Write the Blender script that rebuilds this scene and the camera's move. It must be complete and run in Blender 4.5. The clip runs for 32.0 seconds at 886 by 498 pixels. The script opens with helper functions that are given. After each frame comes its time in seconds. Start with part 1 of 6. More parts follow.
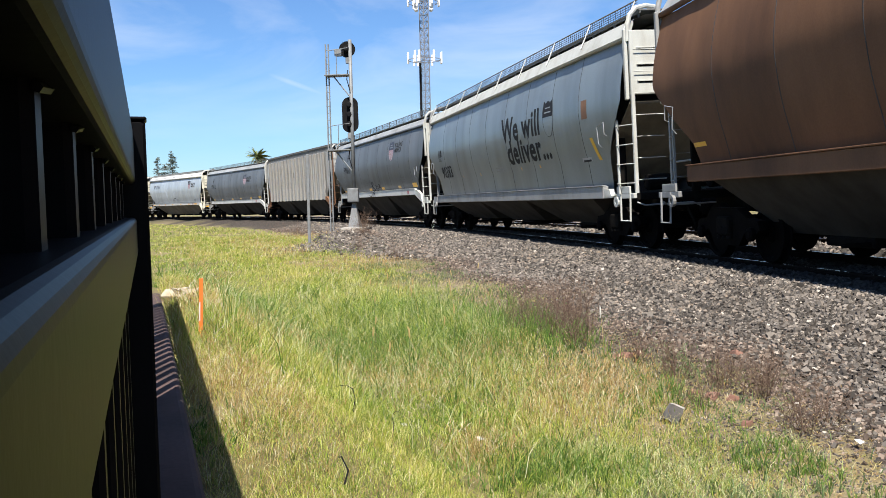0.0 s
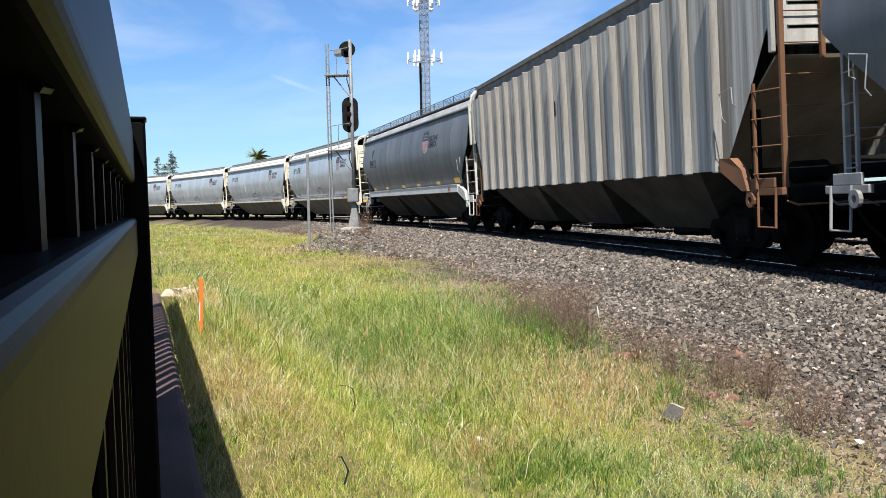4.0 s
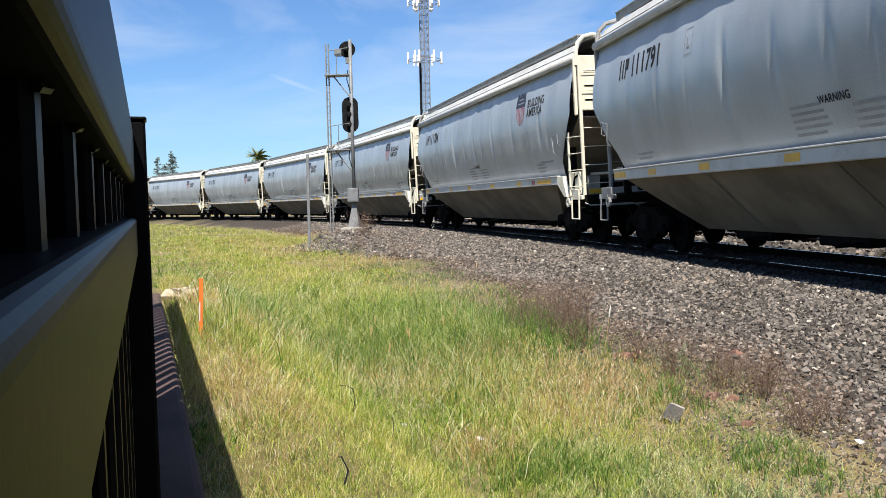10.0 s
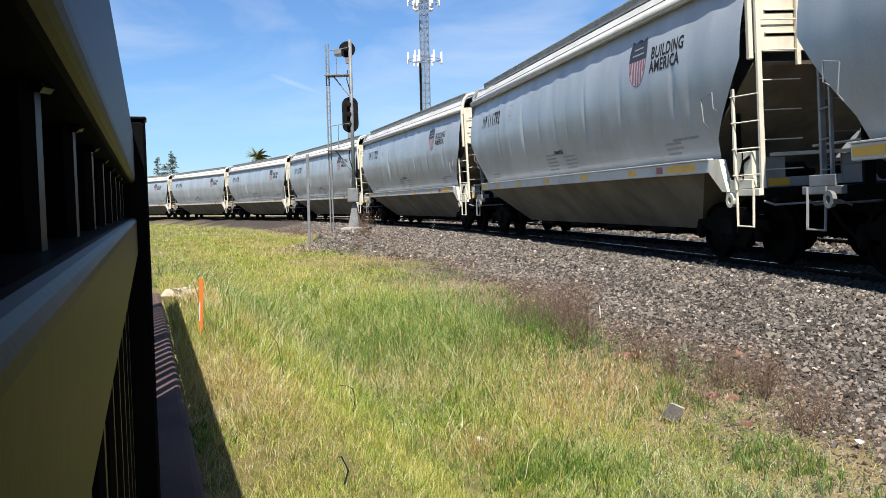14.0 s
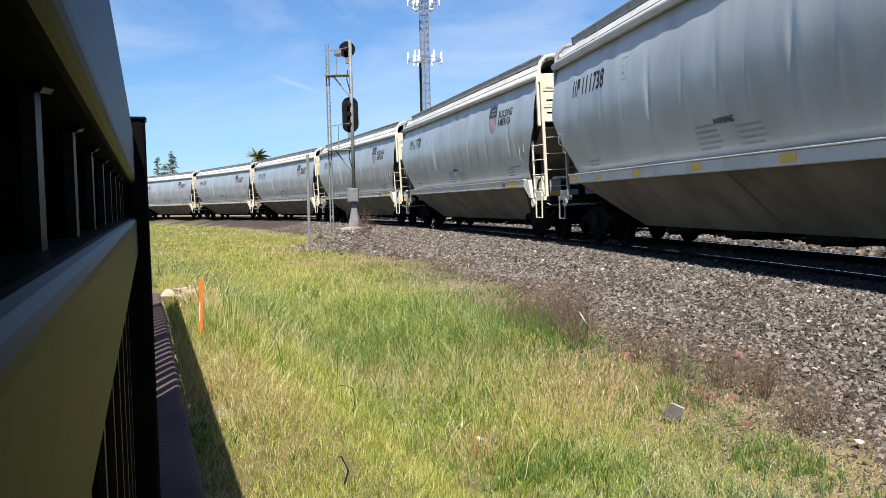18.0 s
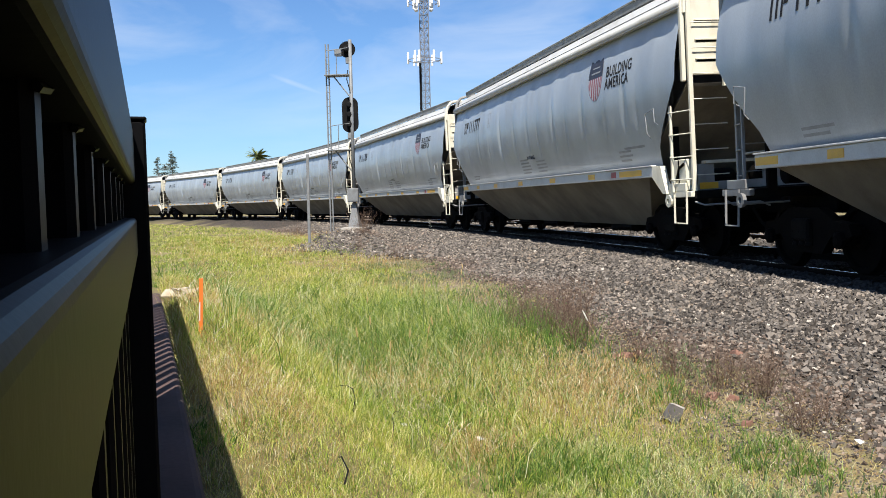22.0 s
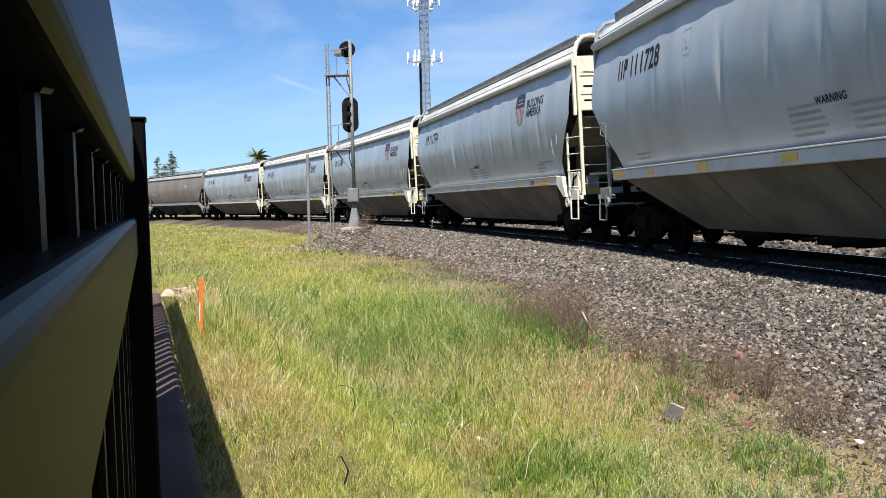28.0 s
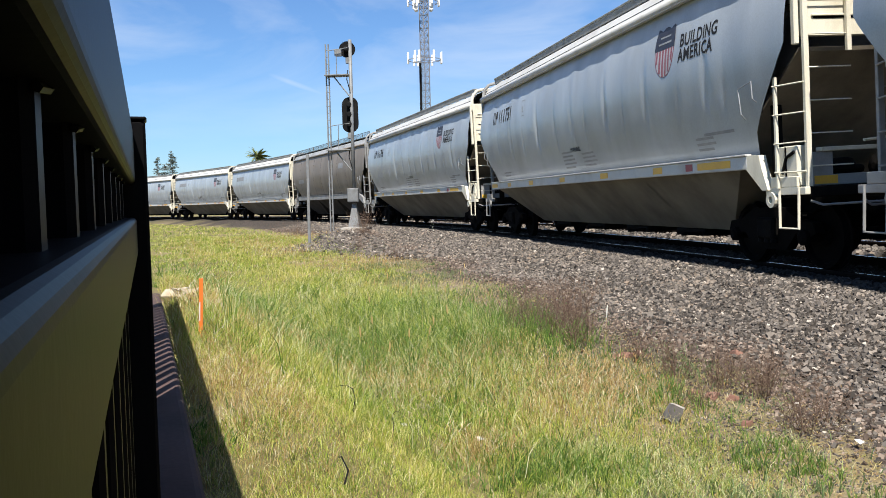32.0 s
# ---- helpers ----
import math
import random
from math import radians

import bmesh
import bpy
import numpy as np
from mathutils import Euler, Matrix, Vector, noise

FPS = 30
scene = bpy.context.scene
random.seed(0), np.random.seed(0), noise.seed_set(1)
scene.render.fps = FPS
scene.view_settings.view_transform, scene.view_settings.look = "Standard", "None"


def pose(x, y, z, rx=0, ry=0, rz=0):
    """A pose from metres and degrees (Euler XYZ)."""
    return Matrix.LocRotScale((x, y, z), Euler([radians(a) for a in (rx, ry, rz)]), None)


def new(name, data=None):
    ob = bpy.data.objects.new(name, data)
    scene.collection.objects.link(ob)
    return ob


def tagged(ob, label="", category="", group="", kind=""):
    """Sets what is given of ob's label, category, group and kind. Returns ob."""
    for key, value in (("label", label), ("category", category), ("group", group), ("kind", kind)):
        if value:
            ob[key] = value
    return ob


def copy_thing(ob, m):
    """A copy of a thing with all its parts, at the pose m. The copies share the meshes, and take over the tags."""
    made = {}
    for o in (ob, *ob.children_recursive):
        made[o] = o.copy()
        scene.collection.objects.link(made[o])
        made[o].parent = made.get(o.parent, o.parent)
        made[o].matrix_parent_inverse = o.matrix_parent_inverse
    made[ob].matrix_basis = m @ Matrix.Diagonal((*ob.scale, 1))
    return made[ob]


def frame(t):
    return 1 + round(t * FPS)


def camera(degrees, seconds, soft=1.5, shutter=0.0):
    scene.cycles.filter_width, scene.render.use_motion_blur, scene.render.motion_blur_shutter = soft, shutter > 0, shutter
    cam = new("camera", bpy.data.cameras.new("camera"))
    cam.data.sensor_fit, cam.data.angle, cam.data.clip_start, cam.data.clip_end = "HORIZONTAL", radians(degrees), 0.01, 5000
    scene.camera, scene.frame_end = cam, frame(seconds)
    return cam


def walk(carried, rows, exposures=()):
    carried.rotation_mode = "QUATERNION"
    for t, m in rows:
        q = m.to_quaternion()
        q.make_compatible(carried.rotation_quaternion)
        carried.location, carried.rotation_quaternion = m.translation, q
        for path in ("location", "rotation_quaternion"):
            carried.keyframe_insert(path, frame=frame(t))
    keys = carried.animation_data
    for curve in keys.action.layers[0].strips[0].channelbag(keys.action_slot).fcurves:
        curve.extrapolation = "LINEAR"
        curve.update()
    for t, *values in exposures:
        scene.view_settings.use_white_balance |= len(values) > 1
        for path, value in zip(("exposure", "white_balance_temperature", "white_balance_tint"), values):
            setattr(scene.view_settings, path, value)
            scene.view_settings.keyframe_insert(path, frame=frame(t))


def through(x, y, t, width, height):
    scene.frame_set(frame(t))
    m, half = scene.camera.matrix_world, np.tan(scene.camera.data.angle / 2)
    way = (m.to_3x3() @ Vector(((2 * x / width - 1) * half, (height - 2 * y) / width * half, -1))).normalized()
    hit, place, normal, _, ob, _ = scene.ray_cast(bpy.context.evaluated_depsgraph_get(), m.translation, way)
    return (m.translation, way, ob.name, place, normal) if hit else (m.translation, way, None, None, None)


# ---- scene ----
# ---- camera and its stand ----
EYE = (0.0, 0.0, 1.039)
cam = camera(54.3, 32.0, 0.75)
HOLD = pose(*EYE) @ pose(0, 0, 0, 90 - 3.078, 0, 0) @ pose(0, 0, 0, 0, 0, -1.355)
walk(cam, [(0.0, HOLD), (32.0, HOLD)], [(0.0, 1.04), (4.0, 1.03), (8.0, 0.93), (32.0, 0.93)])

# ---- daylight: a high sun behind the viewer, thin cirrus in a blue sky ----
SUN_AZ, SUN_EL = radians(3.4), radians(55.8)      # where the light travels to, from +Y towards +X; height
sun_data = bpy.data.lights.new("sun", "SUN")
sun_data.energy, sun_data.angle, sun_data.color = 5.0, radians(0.53), (1.0, 0.95, 0.865)
sun = new("sun", sun_data)
sun_way = Vector((math.sin(SUN_AZ) * math.cos(SUN_EL), math.cos(SUN_AZ) * math.cos(SUN_EL), -math.sin(SUN_EL)))
sun.matrix_world = Matrix.Translation((-10, -40, 60)) @ sun_way.to_track_quat("-Z", "Y").to_matrix().to_4x4()

world = bpy.data.worlds.new("sky")
scene.world = world
world.use_nodes = True
wn, wl = world.node_tree.nodes, world.node_tree.links
wn.clear()
w_out, w_bg = wn.new("ShaderNodeOutputWorld"), wn.new("ShaderNodeBackground")
w_sky = wn.new("ShaderNodeTexSky")
w_sky.sky_type, w_sky.sun_disc = "NISHITA", False
w_sky.sun_elevation, w_sky.sun_rotation = SUN_EL, math.pi + SUN_AZ
w_sky.air_density, w_sky.dust_density, w_sky.ozone_density = 1.0, 0.3, 2.5
w_tc, w_map = wn.new("ShaderNodeTexCoord"), wn.new("ShaderNodeMapping")
w_map.inputs["Rotation"].default_value = (0, radians(-16), 0)
w_map.inputs["Scale"].default_value = (1.5, 1.0, 5.5)
w_n1, w_n2 = wn.new("ShaderNodeTexNoise"), wn.new("ShaderNodeTexNoise")
w_n1.inputs["Scale"].default_value, w_n1.inputs["Detail"].default_value, w_n1.inputs["Roughness"].default_value = 1.9, 7, 0.56
w_n1.inputs["Distortion"].default_value = 0.7
w_n2.inputs["Scale"].default_value, w_n2.inputs["Detail"].default_value = 1.1, 3
w_r1, w_r2 = wn.new("ShaderNodeMapRange"), wn.new("ShaderNodeMapRange")
for node, low, high, top in ((w_r1, 0.43, 0.78, 0.66), (w_r2, 0.36, 0.60, 1.0)):
    node.inputs["From Min"].default_value, node.inputs["From Max"].default_value = low, high
    node.inputs["To Max"].default_value = top
w_mul, w_mix = wn.new("ShaderNodeMath"), wn.new("ShaderNodeMix")
w_mul.operation, w_mix.data_type = "MULTIPLY", "RGBA"
w_mix.inputs["B"].default_value = (9.0, 9.4, 10.0, 1)
wl.new(w_tc.outputs["Generated"], w_map.inputs["Vector"])
wl.new(w_map.outputs["Vector"], w_n1.inputs["Vector"])
wl.new(w_tc.outputs["Generated"], w_n2.inputs["Vector"])
wl.new(w_n1.outputs["Fac"], w_r1.inputs["Value"])
wl.new(w_n2.outputs["Fac"], w_r2.inputs["Value"])
wl.new(w_r1.outputs["Result"], w_mul.inputs[0])
wl.new(w_r2.outputs["Result"], w_mul.inputs[1])
# an old vapour trail, a thin band across the sky
w_line, w_along = wn.new("ShaderNodeVectorMath"), wn.new("ShaderNodeVectorMath")
w_line.operation = w_along.operation = "DOT_PRODUCT"
w_line.inputs[1].default_value, w_along.inputs[1].default_value = (-0.3634, 0.0699, -0.9290), (0.9208, 0.1784, -0.3468)
w_abs, w_thin, w_fade, w_trail, w_max = (wn.new(k) for k in ("ShaderNodeMath", "ShaderNodeMapRange", "ShaderNodeMapRange", "ShaderNodeMath", "ShaderNodeMath"))
w_abs.operation, w_trail.operation, w_max.operation = "ABSOLUTE", "MULTIPLY", "MAXIMUM"
w_thin.interpolation_type = "SMOOTHSTEP"
for node, low, high, top, end in ((w_thin, 0.0, 0.0055, 0.34, 0.0), (w_fade, -0.0570, 0.0570, 1.0, 0.1)):
    node.inputs["From Min"].default_value, node.inputs["From Max"].default_value = low, high
    node.inputs["To Min"].default_value, node.inputs["To Max"].default_value = top, end
w_start = wn.new("ShaderNodeMapRange")
w_start.inputs["From Max"].default_value = -0.03
w_start.inputs["From Min"].default_value = -0.0570
w_cut = wn.new("ShaderNodeMath")
w_cut.operation = "MULTIPLY"
for node in (w_line, w_along):
    wl.new(w_tc.outputs["Generated"], node.inputs[0])
wl.new(w_line.outputs["Value"], w_abs.inputs[0])
wl.new(w_abs.outputs["Value"], w_thin.inputs["Value"])
wl.new(w_along.outputs["Value"], w_fade.inputs["Value"])
wl.new(w_along.outputs["Value"], w_start.inputs["Value"])
wl.new(w_thin.outputs["Result"], w_trail.inputs[0])
wl.new(w_fade.outputs["Result"], w_trail.inputs[1])
wl.new(w_trail.outputs["Value"], w_cut.inputs[0])
wl.new(w_start.outputs["Result"], w_cut.inputs[1])
wl.new(w_mul.outputs["Value"], w_max.inputs[0])
wl.new(w_cut.outputs["Value"], w_max.inputs[1])
wl.new(w_max.outputs["Value"], w_mix.inputs["Factor"])
w_tint = wn.new("ShaderNodeMix")
w_tint.data_type, w_tint.blend_type = "RGBA", "MULTIPLY"
w_tint.inputs["Factor"].default_value, w_tint.inputs["B"].default_value = 1.0, (0.72, 0.98, 1.30, 1)
wl.new(w_sky.outputs["Color"], w_tint.inputs["A"])
wl.new(w_tint.outputs["Result"], w_mix.inputs["A"])
wl.new(w_mix.outputs["Result"], w_bg.inputs["Color"])
w_bg.inputs["Strength"].default_value = 0.058
wl.new(w_bg.outputs["Background"], w_out.inputs["Surface"])


# ---- materials ----
def material(name, rough=0.6, metal=0.0, spec=0.5):
    m = bpy.data.materials.new(name)
    m.use_nodes = True
    b = m.node_tree.nodes["Principled BSDF"]
    b.inputs["Roughness"].default_value, b.inputs["Metallic"].default_value = rough, metal
    b.inputs["Specular IOR Level"].default_value = spec
    return m, m.node_tree.nodes, m.node_tree.links, b


def rgb(c):
    return (*c, 1.0) if len(c) == 3 else c


def ramp(nodes, stops):
    r = nodes.new("ShaderNodeValToRGB")
    e = r.color_ramp.elements
    while len(e) < len(stops):
        e.new(0.5)
    for el, (p, c) in zip(e, stops):
        el.position, el.color = p, rgb(c)
    return r


def noise_node(nodes, links, scale, detail=4, rough=0.55, stretch=None, coords="Object"):
    tc, n = nodes.new("ShaderNodeTexCoord"), nodes.new("ShaderNodeTexNoise")
    n.inputs["Scale"].default_value, n.inputs["Detail"].default_value, n.inputs["Roughness"].default_value = scale, detail, rough
    if stretch:
        mp = nodes.new("ShaderNodeMapping")
        mp.inputs["Scale"].default_value = stretch
        links.new(tc.outputs[coords], mp.inputs["Vector"])
        links.new(mp.outputs["Vector"], n.inputs["Vector"])
    else:
        links.new(tc.outputs[coords], n.inputs["Vector"])
    return n


def mix(nodes, links, fac, a, b, mode="MIX"):
    """a, b and fac: sockets or values."""
    m = nodes.new("ShaderNodeMix")
    m.data_type, m.blend_type = "RGBA", mode
    for key, value in (("Factor", fac), ("A", a), ("B", b)):
        if isinstance(value, (int, float)):
            m.inputs[key].default_value = value
        elif isinstance(value, tuple):
            m.inputs[key].default_value = rgb(value)
        else:
            links.new(value, m.inputs[key])
    return m.outputs["Result"]


def bump(nodes, links, bsdf, height, strength=0.3, distance=0.01):
    b = nodes.new("ShaderNodeBump")
    b.inputs["Strength"].default_value, b.inputs["Distance"].default_value = strength, distance
    links.new(height, b.inputs["Height"])
    links.new(b.outputs["Normal"], bsdf.inputs["Normal"])


def worn(name, base, dirt, rough=0.55, metal=0.0, scale=3.0, amount=(0.45, 0.75), streak=None, fine=60.0, bumps=0.15, spec=0.5):
    """Painted or plain surface: base colour, dirt in patches or streaks, and a fine grain."""
    m, n, l, b = material(name, rough, metal, spec)
    big = noise_node(n, l, scale, 5, 0.6, streak)
    r = n.new("ShaderNodeMapRange")
    r.inputs["From Min"].default_value, r.inputs["From Max"].default_value = amount
    l.new(big.outputs["Fac"], r.inputs["Value"])
    small = noise_node(n, l, fine, 3)
    grain = ramp(n, [(0.3, (0.86, 0.86, 0.86)), (0.7, (1, 1, 1))])
    l.new(small.outputs["Fac"], grain.inputs["Fac"])
    c = mix(n, l, r.outputs["Result"], base, dirt)
    l.new(mix(n, l, 1.0, c, grain.outputs["Color"], "MULTIPLY"), b.inputs["Base Color"])
    if bumps:
        bump(n, l, b, small.outputs["Fac"], bumps, 0.004)
    return m


def island_mat(name, stops, patch=None, rough=0.85, spec=0.2, patch_scale=0.6, through=0.0):
    """Many small pieces in one mesh: colour by the piece, tinted by patches of the ground."""
    m, n, l, b = material(name, rough, 0.0, spec)
    g = n.new("ShaderNodeNewGeometry")
    r = ramp(n, stops)
    l.new(g.outputs["Random Per Island"], r.inputs["Fac"])
    c = r.outputs["Color"]
    if patch:
        p = noise_node(n, l, patch_scale, 4, 0.55)
        pr = ramp(n, [(0.40, (0, 0, 0)), (0.62, (1, 1, 1))])
        l.new(p.outputs["Fac"], pr.inputs["Fac"])
        r2 = ramp(n, patch)
        l.new(g.outputs["Random Per Island"], r2.inputs["Fac"])
        c = mix(n, l, pr.outputs["Color"], c, r2.outputs["Color"])
    l.new(c, b.inputs["Base Color"])
    if through:
        t = n.new("ShaderNodeBsdfTranslucent")
        ms = n.new("ShaderNodeMixShader")
        l.new(c, t.inputs["Color"])
        ms.inputs[0].default_value = through
        l.new(b.outputs["BSDF"], ms.inputs[1])
        l.new(t.outputs["BSDF"], ms.inputs[2])
        l.new(ms.outputs["Shader"], n["Material Output"].inputs["Surface"])
    return m


PAINT_GREY = worn("grey_car_paint", (0.375, 0.416, 0.455), (0.265, 0.292, 0.32), 0.28, 0, 0.9, (0.42, 0.75), (1.0, 1.0, 0.25), 40, 0.05, 0.46)
PAINT_OLD = worn("aged_grey_car_paint", (0.132, 0.146, 0.163), (0.084, 0.092, 0.102), 0.45, 0, 0.9, (0.40, 0.72), (1.2, 1.0, 0.2), 40, 0.05, 0.18)
PAINT_BLUE = worn("pale_bluegrey_car_paint", (0.185, 0.218, 0.236), (0.115, 0.135, 0.146), 0.33, 0, 0.9, (0.42, 0.75), (1.2, 1.0, 0.2), 40, 0.05, 0.5)
SEAM = worn("dark_weld_seam", (0.05, 0.052, 0.055), (0.09, 0.09, 0.095), 0.8, 0, 2, (0.4, 0.7), None, 60, 0.05, 0.1)
FAINT_DARK = worn("dull_dark_stencil", (0.09, 0.095, 0.10), (0.14, 0.145, 0.15), 0.6, 0, 5, (0.4, 0.7), None, 90, 0.0)
PAINT_BROWN = worn("dusty_brown_car_paint", (0.190, 0.098, 0.055), (0.092, 0.049, 0.031), 0.65, 0, 0.8, (0.38, 0.72), (1.0, 1.0, 0.3), 40, 0.05, 0.08)
PAINT_TAUPE = worn("taupe_grey_car_paint", (0.21, 0.18, 0.15), (0.13, 0.11, 0.092), 0.55, 0, 0.8, (0.4, 0.72), (1.0, 1.0, 0.3), 40, 0.05)
PAINT_RIB = worn("weathered_offwhite_paint", (0.46, 0.46, 0.44), (0.15, 0.135, 0.118), 0.6, 0, 1.6, (0.36, 0.64), (4.0, 1.0, 0.10), 40, 0.08)
SILL = worn("white_sill_paint", (0.55, 0.55, 0.53), (0.36, 0.34, 0.31), 0.5, 0, 1.4, (0.48, 0.78), (1.0, 1.0, 1.0), 60, 0.06)
# dull sill paint; on car ends it also stands in for shade
SILL_OLD = worn("dull_sill_and_end_shade_paint", (0.28, 0.28, 0.275), (0.15, 0.145, 0.14), 0.55, 0, 1.4, (0.42, 0.72), None, 60, 0.06)
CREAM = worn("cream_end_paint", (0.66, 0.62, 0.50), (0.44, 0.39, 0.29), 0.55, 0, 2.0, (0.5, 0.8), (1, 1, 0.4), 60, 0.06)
END_DIRT = worn("dusty_end_sheet", (0.25, 0.215, 0.165), (0.14, 0.12, 0.09), 0.8, 0, 1.2, (0.4, 0.7), (1, 1, 0.5), 60, 0.1, 0.2)
TROUGH = worn("grimy_hopper_steel", (0.20, 0.178, 0.138), (0.085, 0.072, 0.054), 0.8, 0, 0.9, (0.40, 0.78), (1, 1, 0.7), 60, 0.15, 0.2)
# a far darker hopper steel, for the bays of the older cars
TROUGH_DARK = worn("near_black_hopper_steel", (0.060, 0.054, 0.048), (0.025, 0.021, 0.017), 0.85, 0, 1.2, (0.35, 0.7), (1, 1, 0.6), 60, 0.15, 0.15)
END_PALE = worn("chalky_offwhite_end_paint", (0.47, 0.475, 0.44), (0.30, 0.28, 0.24), 0.6, 0, 2.2, (0.45, 0.8), (1, 1, 0.4), 60, 0.06)
ROOF_M = worn("galvanised_roof_grey", (0.40, 0.41, 0.41), (0.26, 0.26, 0.25), 0.55, 0.2, 1.5, (0.4, 0.7), None, 60, 0.08)
GRATE = worn("dark_grating_steel", (0.16, 0.16, 0.155), (0.09, 0.085, 0.08), 0.7, 0.3, 4, (0.4, 0.7), None, 80, 0.1)
GRATE_PALE = worn("pale_grating_steel", (0.30, 0.305, 0.30), (0.20, 0.20, 0.19), 0.65, 0.2, 4, (0.4, 0.7), None, 80, 0.1)
# underframe and wheel steel: colour pushed near black to hold the shade under cars
UNDER = worn("oily_underframe_shade_black", (0.007, 0.0065, 0.006), (0.014, 0.012, 0.010), 0.95, 0, 5, (0.45, 0.75), None, 80, 0.2, 0.05)
WHEEL_M = worn("shade_black_cast_steel", (0.006, 0.005, 0.0045), (0.0035, 0.003, 0.0026), 0.95, 0.0, 6, (0.4, 0.7), None, 80, 0.2, 0.05)
YELLOW = worn("amber_reflector", (0.78, 0.42, 0.03), (0.55, 0.30, 0.05), 0.35, 0, 3, (0.5, 0.8), None, 90, 0.05)
RED = worn("red_reflector", (0.32, 0.03, 0.05), (0.22, 0.04, 0.05), 0.4, 0, 3, (0.5, 0.8), None, 90, 0.0)
INK = worn("black_stencil_paint", (0.014, 0.0145, 0.017), (0.032, 0.032, 0.035), 0.7, 0, 5, (0.45, 0.8), None, 90, 0.0, 0.2)
FAINT = worn("faded_stencil_grey", (0.21, 0.22, 0.23), (0.29, 0.30, 0.31), 0.6, 0, 5, (0.4, 0.7), None, 90, 0.0)
NAVY = worn("navy_emblem_paint", (0.020, 0.021, 0.034), (0.042, 0.043, 0.06), 0.5, 0, 4, (0.45, 0.8), None, 90, 0.0)
EMBLEM_RED = worn("red_emblem_paint", (0.27, 0.075, 0.095), (0.27, 0.12, 0.13), 0.5, 0, 4, (0.45, 0.8), None, 90, 0.0)
EMBLEM_WHITE = worn("white_emblem_paint", (0.40, 0.40, 0.42), (0.32, 0.32, 0.34), 0.5, 0, 4, (0.45, 0.8), None, 90, 0.0)
RUST = worn("rust_stain", (0.23, 0.12, 0.07), (0.16, 0.08, 0.045), 0.85, 0, 5, (0.4, 0.7), None, 90, 0.1)
# rusty web, darkened further to match the black band below the train
RAIL_M = worn("rusty_rail_web_shade_dark", (0.016, 0.012, 0.010), (0.010, 0.008, 0.007), 0.95, 0.0, 8, (0.4, 0.7), None, 90, 0.15, 0.05)
RAIL_TOP = worn("polished_rail_head", (0.70, 0.70, 0.71), (0.50, 0.49, 0.48), 0.22, 1.0, 2, (0.5, 0.8), None, 90, 0.02)
TIE = worn("creosoted_timber", (0.075, 0.058, 0.045), (0.12, 0.10, 0.085), 0.9, 0, 3, (0.4, 0.7), (8, 1, 1), 60, 0.3)
SIGNAL_GREY = worn("aluminium_grey_paint", (0.20, 0.207, 0.21), (0.12, 0.118, 0.112), 0.6, 0.2, 3, (0.42, 0.72), None, 70, 0.1)
SIGNAL_BLACK = worn("matt_black_signal_paint", (0.008, 0.008, 0.009), (0.016, 0.015, 0.014), 0.8, 0, 4, (0.45, 0.75), None, 70, 0.1, 0.08)
BLOCK = worn("dark_grey_block", (0.11, 0.10, 0.09), (0.06, 0.055, 0.05), 0.9, 0, 14, (0.4, 0.7), None, 90, 0.5)
CONCRETE = worn("weathered_concrete", (0.36, 0.33, 0.29), (0.22, 0.20, 0.17), 0.9, 0, 4, (0.4, 0.7), None, 70, 0.4)
CURB = worn("brown_coated_curb", (0.100, 0.066, 0.060), (0.06, 0.042, 0.039), 0.85, 0, 2.5, (0.4, 0.7), None, 70, 0.25, 0.15)
FENCE_M = worn("black_gloss_fence_paint", (0.0055, 0.0055, 0.006), (0.0095, 0.0092, 0.009), 0.40, 0, 9, (0.5, 0.8), None, 120, 0.03, 0.036)
ORANGE = worn("orange_marker_plastic", (0.72, 0.18, 0.03), (0.50, 0.15, 0.04), 0.45, 0, 5, (0.45, 0.8), None, 90, 0.05)
WHITE = worn("white_scrap", (0.60, 0.58, 0.53), (0.38, 0.36, 0.32), 0.7, 0, 9, (0.45, 0.8), None, 90, 0.1)
BRICK_RED = worn("broken_red_clay", (0.235, 0.125, 0.092), (0.13, 0.075, 0.058), 0.95, 0, 12, (0.4, 0.7), None, 90, 0.4, 0.2)
TOWER_M = worn("galvanised_tower_steel", (0.26, 0.27, 0.29), (0.18, 0.18, 0.19), 0.6, 0.5, 1, (0.4, 0.7), None, 30, 0.0)
ANTENNA = worn("white_antenna_shell", (0.72, 0.73, 0.74), (0.6, 0.6, 0.6), 0.5, 0, 1, (0.4, 0.7), None, 30, 0.0)
BARK = worn("grey_brown_bark", (0.14, 0.105, 0.075), (0.08, 0.06, 0.045), 0.95, 0, 6, (0.4, 0.7), (1, 1, 0.3), 40, 0.6)
BRUSH = island_mat("dry_brown_brush", [(0.0, (0.055, 0.034, 0.025)), (0.6, (0.115, 0.075, 0.054)), (1.0, (0.22, 0.16, 0.115))])
GRASS = island_mat("meadow_grass", [(0.0, (0.032, 0.076, 0.008)), (0.3, (0.105, 0.185, 0.019)), (0.7, (0.345, 0.43, 0.057)), (0.93, (0.53, 0.54, 0.13)), (1.0, (0.74, 0.71, 0.40))],
                   [(0.0, (0.105, 0.155, 0.020)), (0.4, (0.385, 0.42, 0.062)), (0.75, (0.55, 0.465, 0.14)), (1.0, (0.72, 0.64, 0.35))], 0.7, 0.3, 0.9, 0.34)
